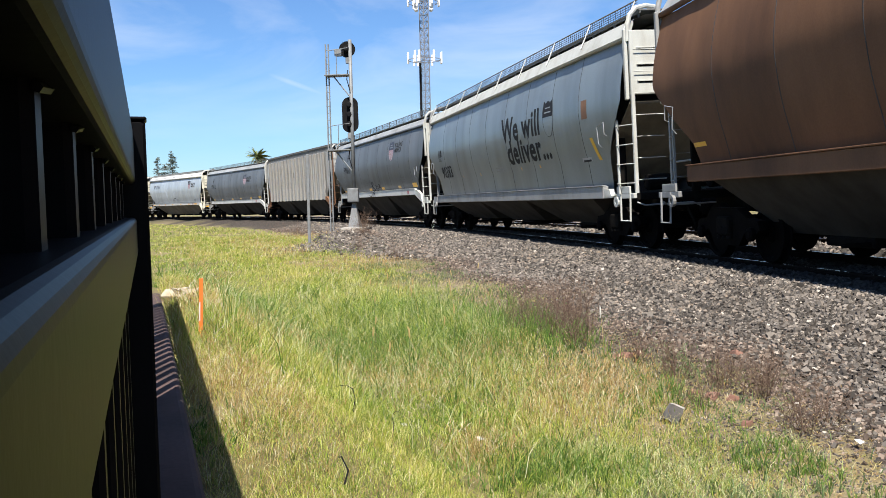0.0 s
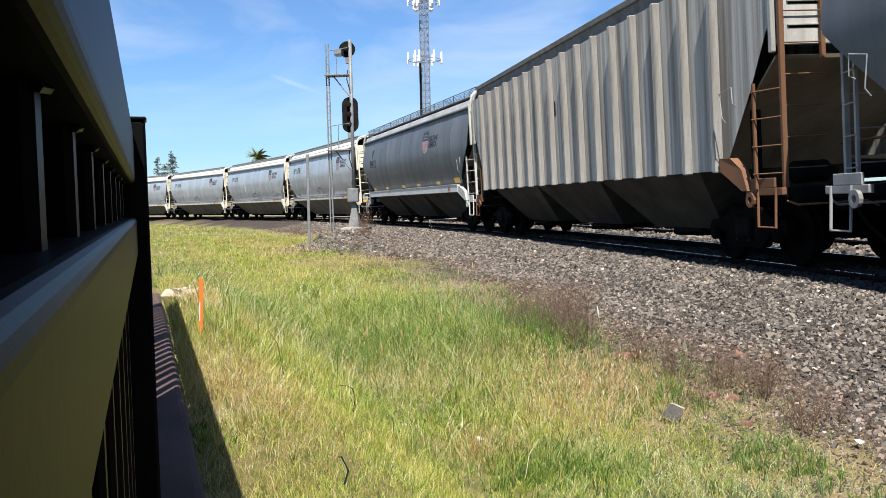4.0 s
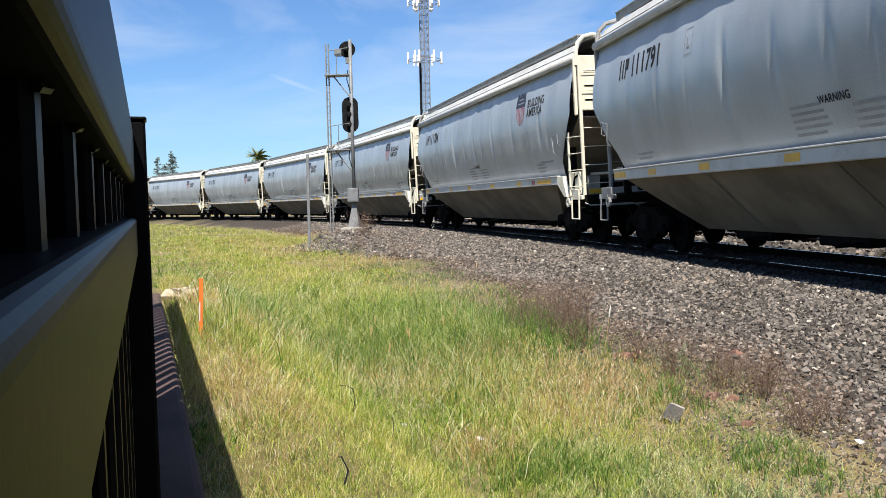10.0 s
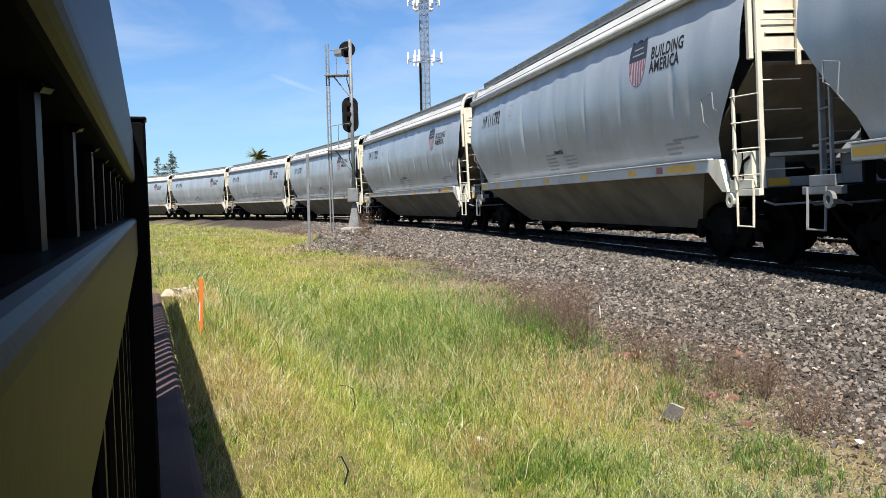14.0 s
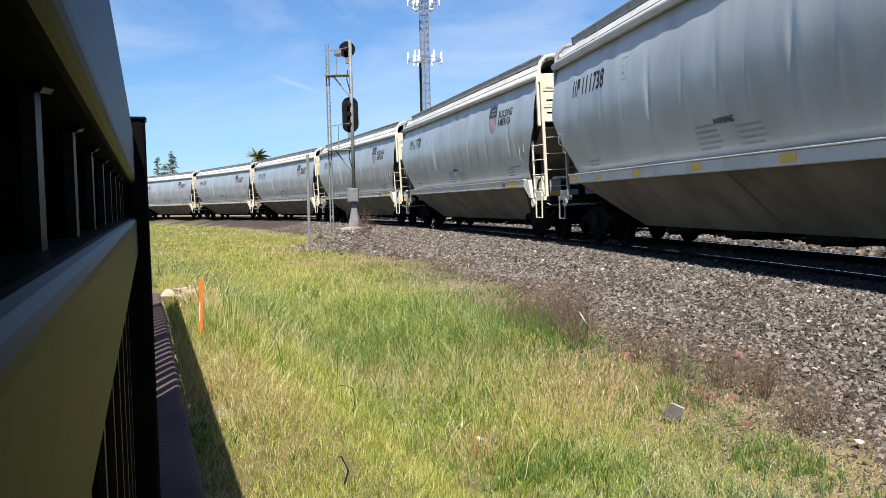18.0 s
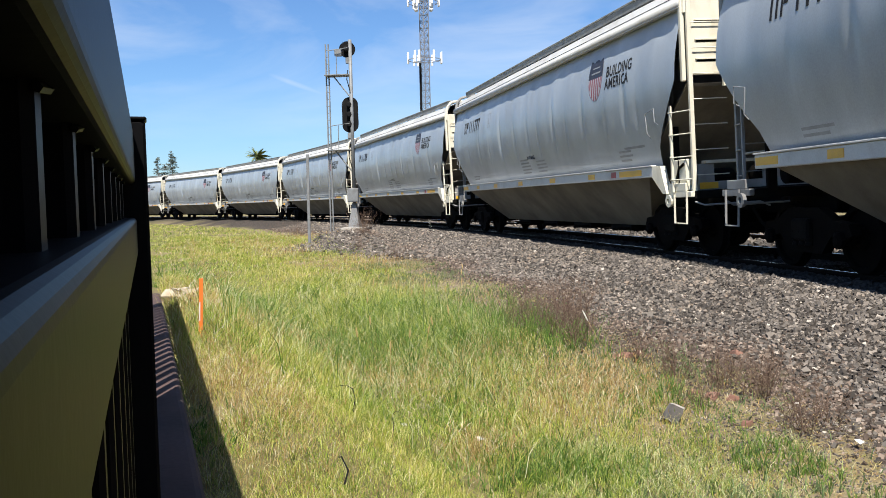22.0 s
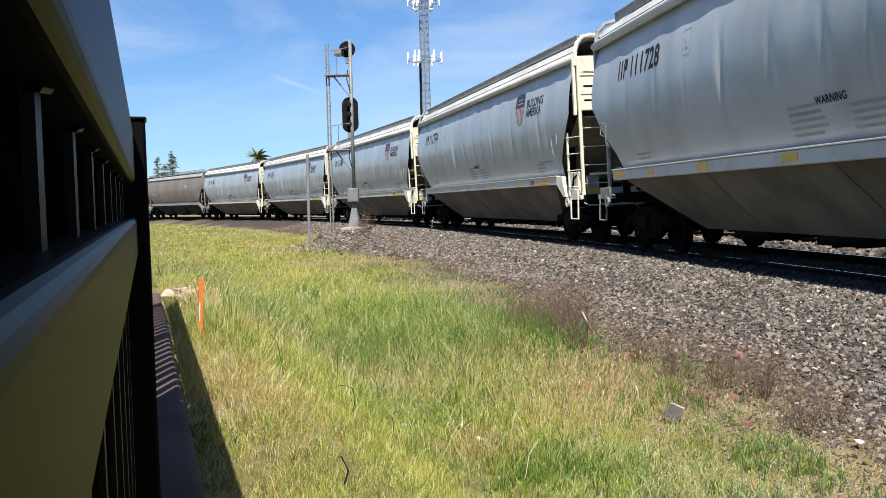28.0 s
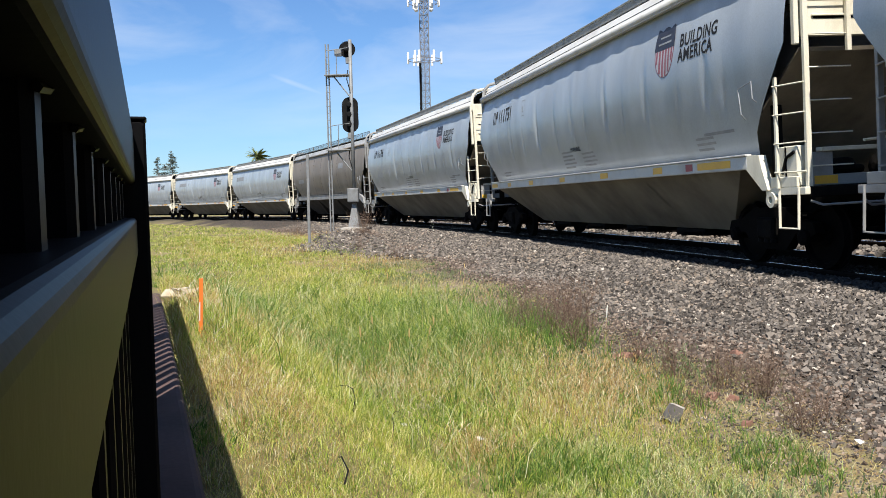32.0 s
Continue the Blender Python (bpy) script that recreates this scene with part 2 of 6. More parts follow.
STRAW = island_mat("dry_grass_straw", [(0.0, (0.28, 0.165, 0.06)), (0.5, (0.44, 0.31, 0.12)), (0.85, (0.54, 0.46, 0.25)), (1.0, (0.66, 0.62, 0.47))], None, 0.8, 0.2, 0.5, 0.3)
WEED = island_mat("bluegreen_weed", [(0.0, (0.075, 0.12, 0.045)), (1.0, (0.16, 0.21, 0.09))], None, 0.8, 0.2, 0.5, 0.3)
STONE = island_mat("crushed_ballast_rock", [(0.0, (0.026, 0.022, 0.019)), (0.4, (0.090, 0.079, 0.068)), (0.75, (0.175, 0.152, 0.130)), (0.96, (0.215, 0.160, 0.118)), (1.0, (0.39, 0.345, 0.29))],
                   [(0.0, (0.034, 0.029, 0.025)), (0.5, (0.115, 0.100, 0.087)), (0.965, (0.222, 0.190, 0.162)), (1.0, (0.44, 0.395, 0.34))], 0.9, 0.25, 0.35)
STONE_BROWN = island_mat("dusty_brown_rock", [(0.0, (0.034, 0.025, 0.020)), (0.5, (0.096, 0.072, 0.057)), (0.94, (0.178, 0.138, 0.107)), (1.0, (0.36, 0.31, 0.26))],
                         [(0.0, (0.052, 0.040, 0.033)), (0.6, (0.135, 0.102, 0.082)), (1.0, (0.26, 0.20, 0.16))], 0.9, 0.2, 0.5)
PALE_ROCK = worn("pale_sandy_rock", (0.50, 0.42, 0.31), (0.34, 0.28, 0.20), 0.9, 0, 6, (0.4, 0.7), None, 50, 0.4)
GREY_TWIG = island_mat("grey_dead_twigs", [(0.0, (0.22, 0.20, 0.11)), (1.0, (0.46, 0.40, 0.26))])
LUSH = island_mat("lush_green_grass", [(0.0, (0.035, 0.085, 0.012)), (0.5, (0.095, 0.185, 0.026)), (1.0, (0.22, 0.31, 0.06))], None, 0.6, 0.35, 0.5, 0.4)
REED = island_mat("pale_green_stalks", [(0.0, (0.19, 0.26, 0.075)), (0.5, (0.35, 0.39, 0.14)), (1.0, (0.62, 0.60, 0.38))], None, 0.7, 0.3, 0.5, 0.3)
# ballast between the rails, the train's shade put into its colour
STONE_SHADE = island_mat("shade_dark_trackbed_rock", [(0.0, (0.018, 0.016, 0.014)), (0.6, (0.036, 0.032, 0.028)), (1.0, (0.07, 0.062, 0.054))], None, 0.85, 0.3)
PINE_LEAF = island_mat("dark_conifer_needles", [(0.0, (0.075, 0.10, 0.09)), (1.0, (0.15, 0.18, 0.16))], None, 0.8, 0.2)
PALM_LEAF = island_mat("palm_frond_green", [(0.0, (0.06, 0.09, 0.02)), (0.7, (0.14, 0.16, 0.045)), (1.0, (0.26, 0.21, 0.08))], None, 0.6, 0.3)


def ground_mat():
    m, n, l, b = material("soil_with_thatch", 0.95, 0, 0.2)
    big = noise_node(n, l, 0.5, 5, 0.6)
    fine = noise_node(n, l, 22, 5, 0.65)
    r1 = ramp(n, [(0.30, (0.10, 0.10, 0.03)), (0.5, (0.19, 0.16, 0.065)), (0.7, (0.31, 0.245, 0.14))])
    l.new(big.outputs["Fac"], r1.inputs["Fac"])
    r2 = ramp(n, [(0.25, (0.45, 0.45, 0.45)), (0.7, (1.1, 1.1, 1.1))])
    l.new(fine.outputs["Fac"], r2.inputs["Fac"])
    soil = mix(n, l, 1.0, r1.outputs["Color"], r2.outputs["Color"], "MULTIPLY")
    grit = ramp(n, [(0.3, (0.028, 0.023, 0.019)), (0.7, (0.078, 0.064, 0.053))])
    vor = n.new("ShaderNodeTexVoronoi")
    vor.inputs["Scale"].default_value = 17
    tc = n.new("ShaderNodeTexCoord")
    l.new(tc.outputs["Object"], vor.inputs["Vector"])
    l.new(vor.outputs["Color"], grit.inputs["Fac"])
    at = n.new("ShaderNodeAttribute")
    at.attribute_name = "gravel"
    dirt_at = n.new("ShaderNodeAttribute")
    dirt_at.attribute_name = "dirt"
    dirt = mix(n, l, 1.0, (0.27, 0.21, 0.15), r2.outputs["Color"], "MULTIPLY")
    soil = mix(n, l, dirt_at.outputs["Fac"], soil, dirt)
    l.new(mix(n, l, at.outputs["Fac"], soil, grit.outputs["Color"]), b.inputs["Base Color"])
    bump(n, l, b, fine.outputs["Fac"], 0.6, 0.03)
    return m


GROUND = ground_mat()


# ---- mesh helpers ----
class Geo:
    """Collects vertices and faces of one mesh."""

    def __init__(self):
        self.v, self.f = [], []

    def add(self, verts, faces):
        n = len(self.v)
        self.v += [tuple(p) for p in verts]
        self.f += [tuple(i + n for i in f) for f in faces]
        return self

    def box(self, x0, x1, y0, y1, z0, z1, ch=0.0):
        """A box, its long edges broken by ch."""
        if ch <= 0:
            return self.add([(x0, y0, z0), (x1, y0, z0), (x1, y1, z0), (x0, y1, z0), (x0, y0, z1), (x1, y0, z1), (x1, y1, z1), (x0, y1, z1)],
                            [(0, 3, 2, 1), (4, 5, 6, 7), (0, 1, 5, 4), (1, 2, 6, 5), (2, 3, 7, 6), (3, 0, 4, 7)])
        prof = [(y0 + ch, z0), (y1 - ch, z0), (y1, z0 + ch), (y1, z1 - ch), (y1 - ch, z1), (y0 + ch, z1), (y0, z1 - ch), (y0, z0 + ch)]
        rings = []
        cy, cz = (y0 + y1) / 2, (z0 + z1) / 2
        ky, kz = 1 - 2 * ch / max(y1 - y0, 1e-6), 1 - 2 * ch / max(z1 - z0, 1e-6)
        for x, inset in ((x0, 1), (x0 + ch, 0), (x1 - ch, 0), (x1, 1)):
            rings.append([(x, cy + (y - cy) * (ky if inset else 1), cz + (z - cz) * (kz if inset else 1)) for y, z in prof])
        return self.rings(rings)

    def rings(self, rings, caps=True):
        n, k = len(self.v), len(rings[0])
        for r in rings:
            self.v += [tuple(p) for p in r]
        for a in range(len(rings) - 1):
            for i in range(k):
                j = (i + 1) % k
                self.f.append((n + a * k + i, n + a * k + j, n + a * k + k + j, n + a * k + k + i))
        if caps:
            self.f.append(tuple(n + i for i in reversed(range(k))))
            self.f.append(tuple(n + (len(rings) - 1) * k + i for i in range(k)))
        return self

    def tube(self, pts, r, k=6, r1=None):
        pts = [Vector(p) for p in pts]
        rings, side = [], None
        for i, p in enumerate(pts):
            d = (pts[min(i + 1, len(pts) - 1)] - pts[max(i - 1, 0)]).normalized()
            if side is None:
                side = d.cross(Vector((0, 0, 1)) if abs(d.z) < 0.9 else Vector((1, 0, 0))).normalized()
            side = (side - d * side.dot(d)).normalized()
            up = d.cross(side)
            rr = r if r1 is None else r + (r1 - r) * i / (len(pts) - 1)
            rings.append([p + (side * math.cos(a) + up * math.sin(a)) * rr for a in (2 * math.pi * j / k for j in range(k))])
        return self.rings(rings)

    def disc(self, c, axis, radii, k=20):
        """A turned form about axis: radii is a list of (distance along it, radius)."""
        c, a = Vector(c), Vector(axis).normalized()
        s = a.cross(Vector((0, 0, 1)) if abs(a.z) < 0.9 else Vector((1, 0, 0))).normalized()
        u = a.cross(s)
        return self.rings([[c + a * d + (s * math.cos(t) + u * math.sin(t)) * r for t in (2 * math.pi * j / k for j in range(k))] for d, r in radii])

    def grid(self, rows):
        n, k = len(self.v), len(rows[0])
        for r in rows:
            self.v += [tuple(p) for p in r]
        for a in range(len(rows) - 1):
            for i in range(k - 1):
                self.f.append((n + a * k + i, n + a * k + i + 1, n + a * k + k + i + 1, n + a * k + k + i))
        return self

    def mesh(self, name, mat, smooth=False):
        me = bpy.data.meshes.new(name)
        me.from_pydata(self.v, [], self.f)
        me.materials.append(mat)
        me.update()
        if smooth:
            me.shade_smooth()
        else:
            me.shade_flat()
        return me


def part(name, geo, mat, parent, label="", smooth=False):
    me = geo if isinstance(geo, bpy.types.Mesh) else geo.mesh(name, mat, smooth)
    ob = new(name, me)
    ob.parent = parent
    if label:
        tagged(ob, label)
    return ob


def thing(name, label, category, group="", kind="", m=None):
    ob = new(name)
    ob.empty_display_size = 0.2
    tagged(ob, label, category, group, kind)
    if m is not None:
        ob.matrix_basis = m
    return ob


def soup(name, co, faces, mat, corners=3):
    """A mesh straight from arrays of places and of triangles or quads."""
    me = bpy.data.meshes.new(name)
    co, faces = np.asarray(co, np.float32), np.asarray(faces, np.int32)
    me.vertices.add(len(co))
    me.vertices.foreach_set("co", co.ravel())
    me.loops.add(faces.size)
    me.loops.foreach_set("vertex_index", faces.ravel())
    me.polygons.add(len(faces))
    me.polygons.foreach_set("loop_start", np.arange(0, faces.size, corners, dtype=np.int32))
    me.update(calc_edges=True)
    me.shade_flat()
    me.materials.append(mat)
    return me


# ---- the track's line: an arc that bends to the left ahead ----
RAD, TH0, D0 = 189.476, radians(-4.8751), 7.3918
CX, CY = D0 - RAD * math.cos(TH0), RAD * math.sin(TH0)
LEAN = 2.146           # cant of the track, degrees, towards the inside
GAUGE = 0.75


def on_track(s, u=0.0, z=0.0):
    """A place s metres along the track, u metres to its inner side."""
    a = TH0 - s / RAD
    return Vector((CX + (RAD - u) * math.cos(a), CY - (RAD - u) * math.sin(a), z))


def track_coords(x, y):
    """u and s of places in the plane."""
    dx, dy = x - CX, y - CY
    return RAD - np.hypot(dx, dy), (TH0 + np.arctan2(dy, dx)) * RAD


def spread(s):
    """How far the rock spreads into the meadow round the signal's heap."""
    return 2.5 * np.exp(-((s - 33.5) / 5.0) ** 2)


def height(x, y):
    """The lie of the land."""
    u, s = track_coords(x, y)
    z = np.interp(u, [-60, -12, -8.2, -6.9, 1.75, 2.1, 3.3, 4.6, 5.6, 9, 60], [-0.6, -0.6, -0.5, -0.10, -0.10, -0.16, -0.44, -0.50, -0.53, -0.52, -0.50])
    rough = 0.03 * np.sin(x * 1.3 + 0.7 * y) * np.sin(y * 0.9 - 0.4 * x) + 0.02 * np.sin(x * 3.1 + 1.0) * np.sin(2.7 * y)
    mound = 0.42 * np.exp(-(((u - 4.2) / 1.6) ** 2 + ((s - 38.5) / 4.5) ** 2))
    out = z + rough * np.clip((u - 3.6) / 2.0, 0, 1) + mound
    # a low bank up to the curb
    across, along = 0.9463 * x + 0.3231 * y, 0.9463 * y - 0.3231 * x
    bank = np.clip((1.6 - across) / 1.25, 0, 1) * np.clip((18 - along) / 10, 0, 1) * np.clip((across + 40) / 10, 0, 1)
    return out + (0.345 + 0.25 * rough - out) * bank


def build_ground():
    def axis(a, b, fine, out):
        core = np.arange(a, b + fine / 2, fine)
        grow = np.cumsum(fine * 1.35 ** np.arange(1, 34))
        grow = grow[grow < out]
        return np.concatenate((a - grow[::-1], core, b + grow))
    xs, ys = axis(-30, 14, 0.25, 2500), axis(-2, 62, 0.25, 2500)
    X, Y = np.meshgrid(xs, ys)
    Z = height(X, Y)
    co = np.stack((X, Y, Z), -1).reshape(-1, 3)
    i = np.arange(len(ys) - 1)[:, None] * len(xs) + np.arange(len(xs) - 1)[None]
    faces = np.stack((i, i + 1, i + 1 + len(xs), i + len(xs)), -1).reshape(-1, 4)
    me = soup("ground", co, faces, GROUND, 4)
    me.shade_smooth()
    u, s = track_coords(co[:, 0], co[:, 1])
    edge = 4.9 + 0.35 * np.sin(s * 0.7) + 0.2 * np.sin(s * 2.1 + 1) + spread(s)
    g = np.clip((edge - u) / 0.8, 0, 1) * np.clip((u + 7.2) / 0.8, 0, 1)
    at = me.attributes.new("gravel", "FLOAT", "POINT")
    at.data.foreach_set("value", g.astype(np.float32))
    bare = np.clip(1 - np.abs(u - 5.15) / 0.9, 0, 1) * (0.6 + 0.4 * np.sin(s * 1.9)) + np.clip((-6.6 - u) / 0.8, 0, 1) * np.clip((u + 40) / 10, 0, 1) + np.exp(-((co[:, 0] + 2.02) ** 2 + (co[:, 1] - 6.6) ** 2) / 0.13)
    at = me.attributes.new("dirt", "FLOAT", "POINT")
    at.data.foreach_set("value", np.clip(bare, 0, 1).astype(np.float32))
    tagged(new("ground", me), "dry soil under meadow grass beside the railway", "ground", kind="structure")


def build_track(name, u0, z0, lean, label, ties):
    """Two rails on timber ties along the arc, about the line u0."""
    top = thing(name, label, "railway track", kind="structure")
    prof = [(-0.07, -0.17), (0.07, -0.17), (0.07, -0.155), (0.012, -0.135), (0.012, -0.045), (0.037, -0.035), (0.037, -0.006), (0.03, 0.0),
            (-0.03, 0.0), (-0.037, -0.006), (-0.037, -0.035), (-0.012, -0.045), (-0.012, -0.135), (-0.07, -0.155)]
    for side in (1, -1):
        g, head = Geo(), Geo()
        lift = z0 if side > 0 else z0 + 2 * GAUGE * math.sin(radians(lean))
        ss = np.arange(-60, 261, 1.5)
        g.rings([[on_track(s, u0 + side * GAUGE + a, lift + b) for a, b in prof] for s in ss])
        head.rings([[on_track(s, u0 + side * GAUGE + a, lift + b) for a, b in ((-0.017, 0.0), (0.017, 0.0), (0.013, 0.002), (-0.013, 0.002))] for s in ss])
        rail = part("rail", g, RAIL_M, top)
        part("rail_head", head, RAIL_TOP, rail, "bright worn running surface")
    t = Geo().box(-0.11, 0.11, -1.3, 1.3, -0.33, -0.145, 0.012).mesh("tie", TIE)
    for i in range(ties):
        s = -14 + i * 0.52
        ob = part("tie", t, TIE, top)
        p = on_track(s, u0, z0 - 0.005)
        ob.matrix_basis = pose(p.x, p.y, p.z + (GAUGE * math.sin(radians(lean))), lean, 0, 90 - math.degrees(TH0 - s / RAD) + random.uniform(-1, 1) + 180)


# ---- loose stuff: rock, grass ----
def scatter(count, s0, s1, u0, u1, near=1.0):
    """Places along the track, denser towards the viewer."""
    a = np.random.rand(count) ** near
    s = s0 + (s1 - s0) * a
    u = u0 + (u1 - u0) * np.random.rand(count)
    th = TH0 - s / RAD
    x, y = CX + (RAD - u) * np.cos(th), CY - (RAD - u) * np.sin(th)
    return x, y, u, s


def rocks(x, y, size, sink=0.35):
    """Angular stones, eight corners each."""
    n = len(x)
    cube = np.array([(a, b, c) for c in (-1, 1) for a, b in ((-1, -1), (1, -1), (1, 1), (-1, 1))], float)
    q = np.array([(0, 3, 2, 1), (4, 5, 6, 7), (0, 1, 5, 4), (1, 2, 6, 5), (2, 3, 7, 6), (3, 0, 4, 7)])
    p = cube[None] * (1 + 0.5 * (np.random.rand(n, 8, 3) - 0.5)) * np.random.uniform(0.55, 1.0, (n, 1, 3))
    a, b, c = (np.random.rand(3, n) * 2 * np.pi)
    p[:, 4:, :2] *= np.random.uniform(0.35, 1.0, (n, 1, 2))

    def turn(p, i, j, t):
        ct, st = np.cos(t)[:, None], np.sin(t)[:, None]
        pi, pj = p[:, :, i] * ct - p[:, :, j] * st, p[:, :, i] * st + p[:, :, j] * ct
        p[:, :, i], p[:, :, j] = pi, pj
    turn(p, 0, 2, a), turn(p, 1, 2, b), turn(p, 0, 1, c)
    p *= size[:, None, None] * 0.5
    p[:, :, 0] += x[:, None]
    p[:, :, 1] += y[:, None]
    p[:, :, 2] += (height(x, y) + size * sink * 0.5)[:, None]
    f = (q[None] + 8 * np.arange(n)[:, None, None]).reshape(-1, 4)
    return p.reshape(-1, 3), f


def build_ballast():
    def verge(s):
        return 4.7 + 0.35 * np.sin(s * 0.7) + 0.2 * np.sin(s * 2.1 + 1) + 0.3 * np.random.randn(len(s))
    x, y, u, s = scatter(112000, 3.2, 62, 1.42, 5.3, 2.0)
    keep = (u < verge(s)) & (np.random.rand(len(u)) < np.clip((5.6 - u) / 1.6, 0.25, 1))
    x, y, u, s = x[keep], y[keep], u[keep], s[keep]
    size = np.random.uniform(0.018, 0.048, len(x)) * (1 + np.clip(s - 8, 0, 40) * 0.03)
    big = np.random.rand(len(x)) < 0.04
    size[big] *= 1.5
    size *= np.clip(1 - (u - 4.1) * 0.7, 0.4, 1)
    worn_in = u + 0.35 * np.sin(s * 0.9) + 0.35 * np.random.randn(len(u)) > 3.75
    co, f = rocks(x[worn_in], y[worn_in], size[worn_in] * np.random.uniform(0.6, 1.1, worn_in.sum()))
    tagged(new("verge_stones", soup("verge_stones", co, f, STONE_BROWN, 4)), "small brown dusty stones at the ballast's foot", "ballast", kind="stuff")
    x, y, size = x[~worn_in], y[~worn_in], size[~worn_in]
    co, f = rocks(x, y, size)
    tagged(new("ballast_stones", soup("ballast_stones", co, f, STONE, 4)), "grey brown crushed rock ballast beside the rails", "ballast", kind="stuff")
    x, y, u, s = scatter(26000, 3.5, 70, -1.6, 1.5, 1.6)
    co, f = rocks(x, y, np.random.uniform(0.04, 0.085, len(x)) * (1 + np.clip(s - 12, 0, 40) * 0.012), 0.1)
    tagged(new("trackbed_stones", soup("trackbed_stones", co, f, STONE_SHADE, 4)), "crushed rock between the rails, coloured darker for the train's shade", "ballast", kind="stuff")
    x, y, u, s = scatter(9000, 6, 80, -7.0, -1.6, 1.3)
    co, f = rocks(x, y, np.random.uniform(0.05, 0.12, len(x)))
    tagged(new("far_ballast_stones", soup("far_ballast_stones", co, f, STONE, 4)), "grey crushed rock beyond the near track", "ballast", kind="stuff")
    x, y, u, s = scatter(9000, 25, 45, 4.0, 8.2)
    keep = u < 4.6 + spread(s) + 0.35 * np.random.randn(len(u))
    x, y = x[keep], y[keep]
    co, f = rocks(x, y, np.random.uniform(0.05, 0.13, len(x)))
    tagged(new("mound_stones", soup("mound_stones", co, f, STONE, 4)), "coarse pale rock heaped round the signal footing", "ballast", kind="stuff")


def blades(x, y, h, w, lean=0.35, z0=None):
    """Bent grass blades: two quads narrowing to a tip."""
    n = len(x)
    t = np.random.rand(n) * 2 * np.pi
    face = np.random.rand(n) * 2 * np.pi
    bend = lean * h * np.random.uniform(0.2, 1.4, n)
    dx, dy, sx, sy = np.cos(t), np.sin(t), np.cos(face), np.sin(face)
    z = height(x, y) - 0.01 if z0 is None else z0
    P = np.zeros((n, 5, 3))
    for i, (k, ww, b) in enumerate(((0, 0.5, 0), (0, -0.5, 0), (0.55, 0.42, 0.3), (0.55, -0.42, 0.3), (1, 0, 1))):
        P[:, i, 0] = x + sx * w * ww + dx * bend * b
        P[:, i, 1] = y + sy * w * ww + dy * bend * b
        P[:, i, 2] = z + h * k * (1 - 0.25 * b * lean)
    base = 5 * np.arange(n)[:, None]
    tri = np.concatenate([base + np.array(a) for a in ((0, 1, 2), (1, 3, 2), (2, 3, 4))])
    return P.reshape(-1, 3), tri


def patchy(x, y):
    """Where the meadow stands tall: 0 to 1."""
    lush = np.exp(-(((x + 0.9) / 2.2) ** 2 + ((y - 10.0) / 3.6) ** 2))
    return 0.30 + 0.62 * lush + 0.12 * np.sin(1.9 * x + 0.7 * y + 1.1) + 0.12 * np.sin(0.9 * y - 2.3 * x + 0.4)


def dryness(x, y):
    """Where the meadow has turned to straw: 0 to 1."""
    d = np.zeros_like(x)
    for a, b, r, q in ((-0.76, 3.0, 0.14, 0.3), (-0.45, 7.5, 0.55, 0.9), (0.2, 5.2, 0.2, 0.3), (1.35, 7.2, 0.35, 0.7), (-0.53, 2.35, 0.1, 0.3), (0.3, 8.6, 0.4, 0.8), (-1.5, 9.1, 0.35, 0.5), (-1.8, 6.75, 0.4, 1.2), (-1.0, 24.0, 2.5, 3.0), (-5.0, 30.0, 1.5, 2.5), (0.9, 13.0, 0.4, 2.0)):
        d = np.maximum(d, np.exp(-(((x - a) / r) ** 2 + ((y - b) / q) ** 2)))
    return d


def meadow(count, zmin, zmax, power):
    d = zmin + (zmax - zmin) * np.random.rand(count) ** power
    x = d * np.random.uniform(-0.36, 0.56, count)
    u, s = track_coords(x, d)
    edge = 4.9 + 0.35 * np.sin(s * 0.7) + 0.2 * np.sin(s * 2.1 + 1) + spread(s) + np.random.randn(count) * 0.45
    fence = -0.325 * d / 0.9458 + 0.16           # the curb's line
    keep = (u > edge) & (x > fence)
    m = np.exp(-(((u - 4.4) / 1.7) ** 2 + ((s - 38.5) / 4.5) ** 2)) > 0.45
    keep &= ~m
    return x[keep], d[keep]


def tufted(x, y, spread):
    """Draws blades together in tufts: each place moves near one of a smaller set of centres."""
    n = len(x)
    own = np.random.randint(0, max(1, n // 14), n)
    own = np.minimum(own, n - 1)
    k = spread * (0.6 + y[own] / 14)
    move = np.random.rand(n) < 0.62
    px = np.where(move, x[own] + np.random.randn(n) * k, x)
    py = np.where(move, y[own] + np.random.randn(n) * k, y)
    return px, py, np.where(move, own, -1)


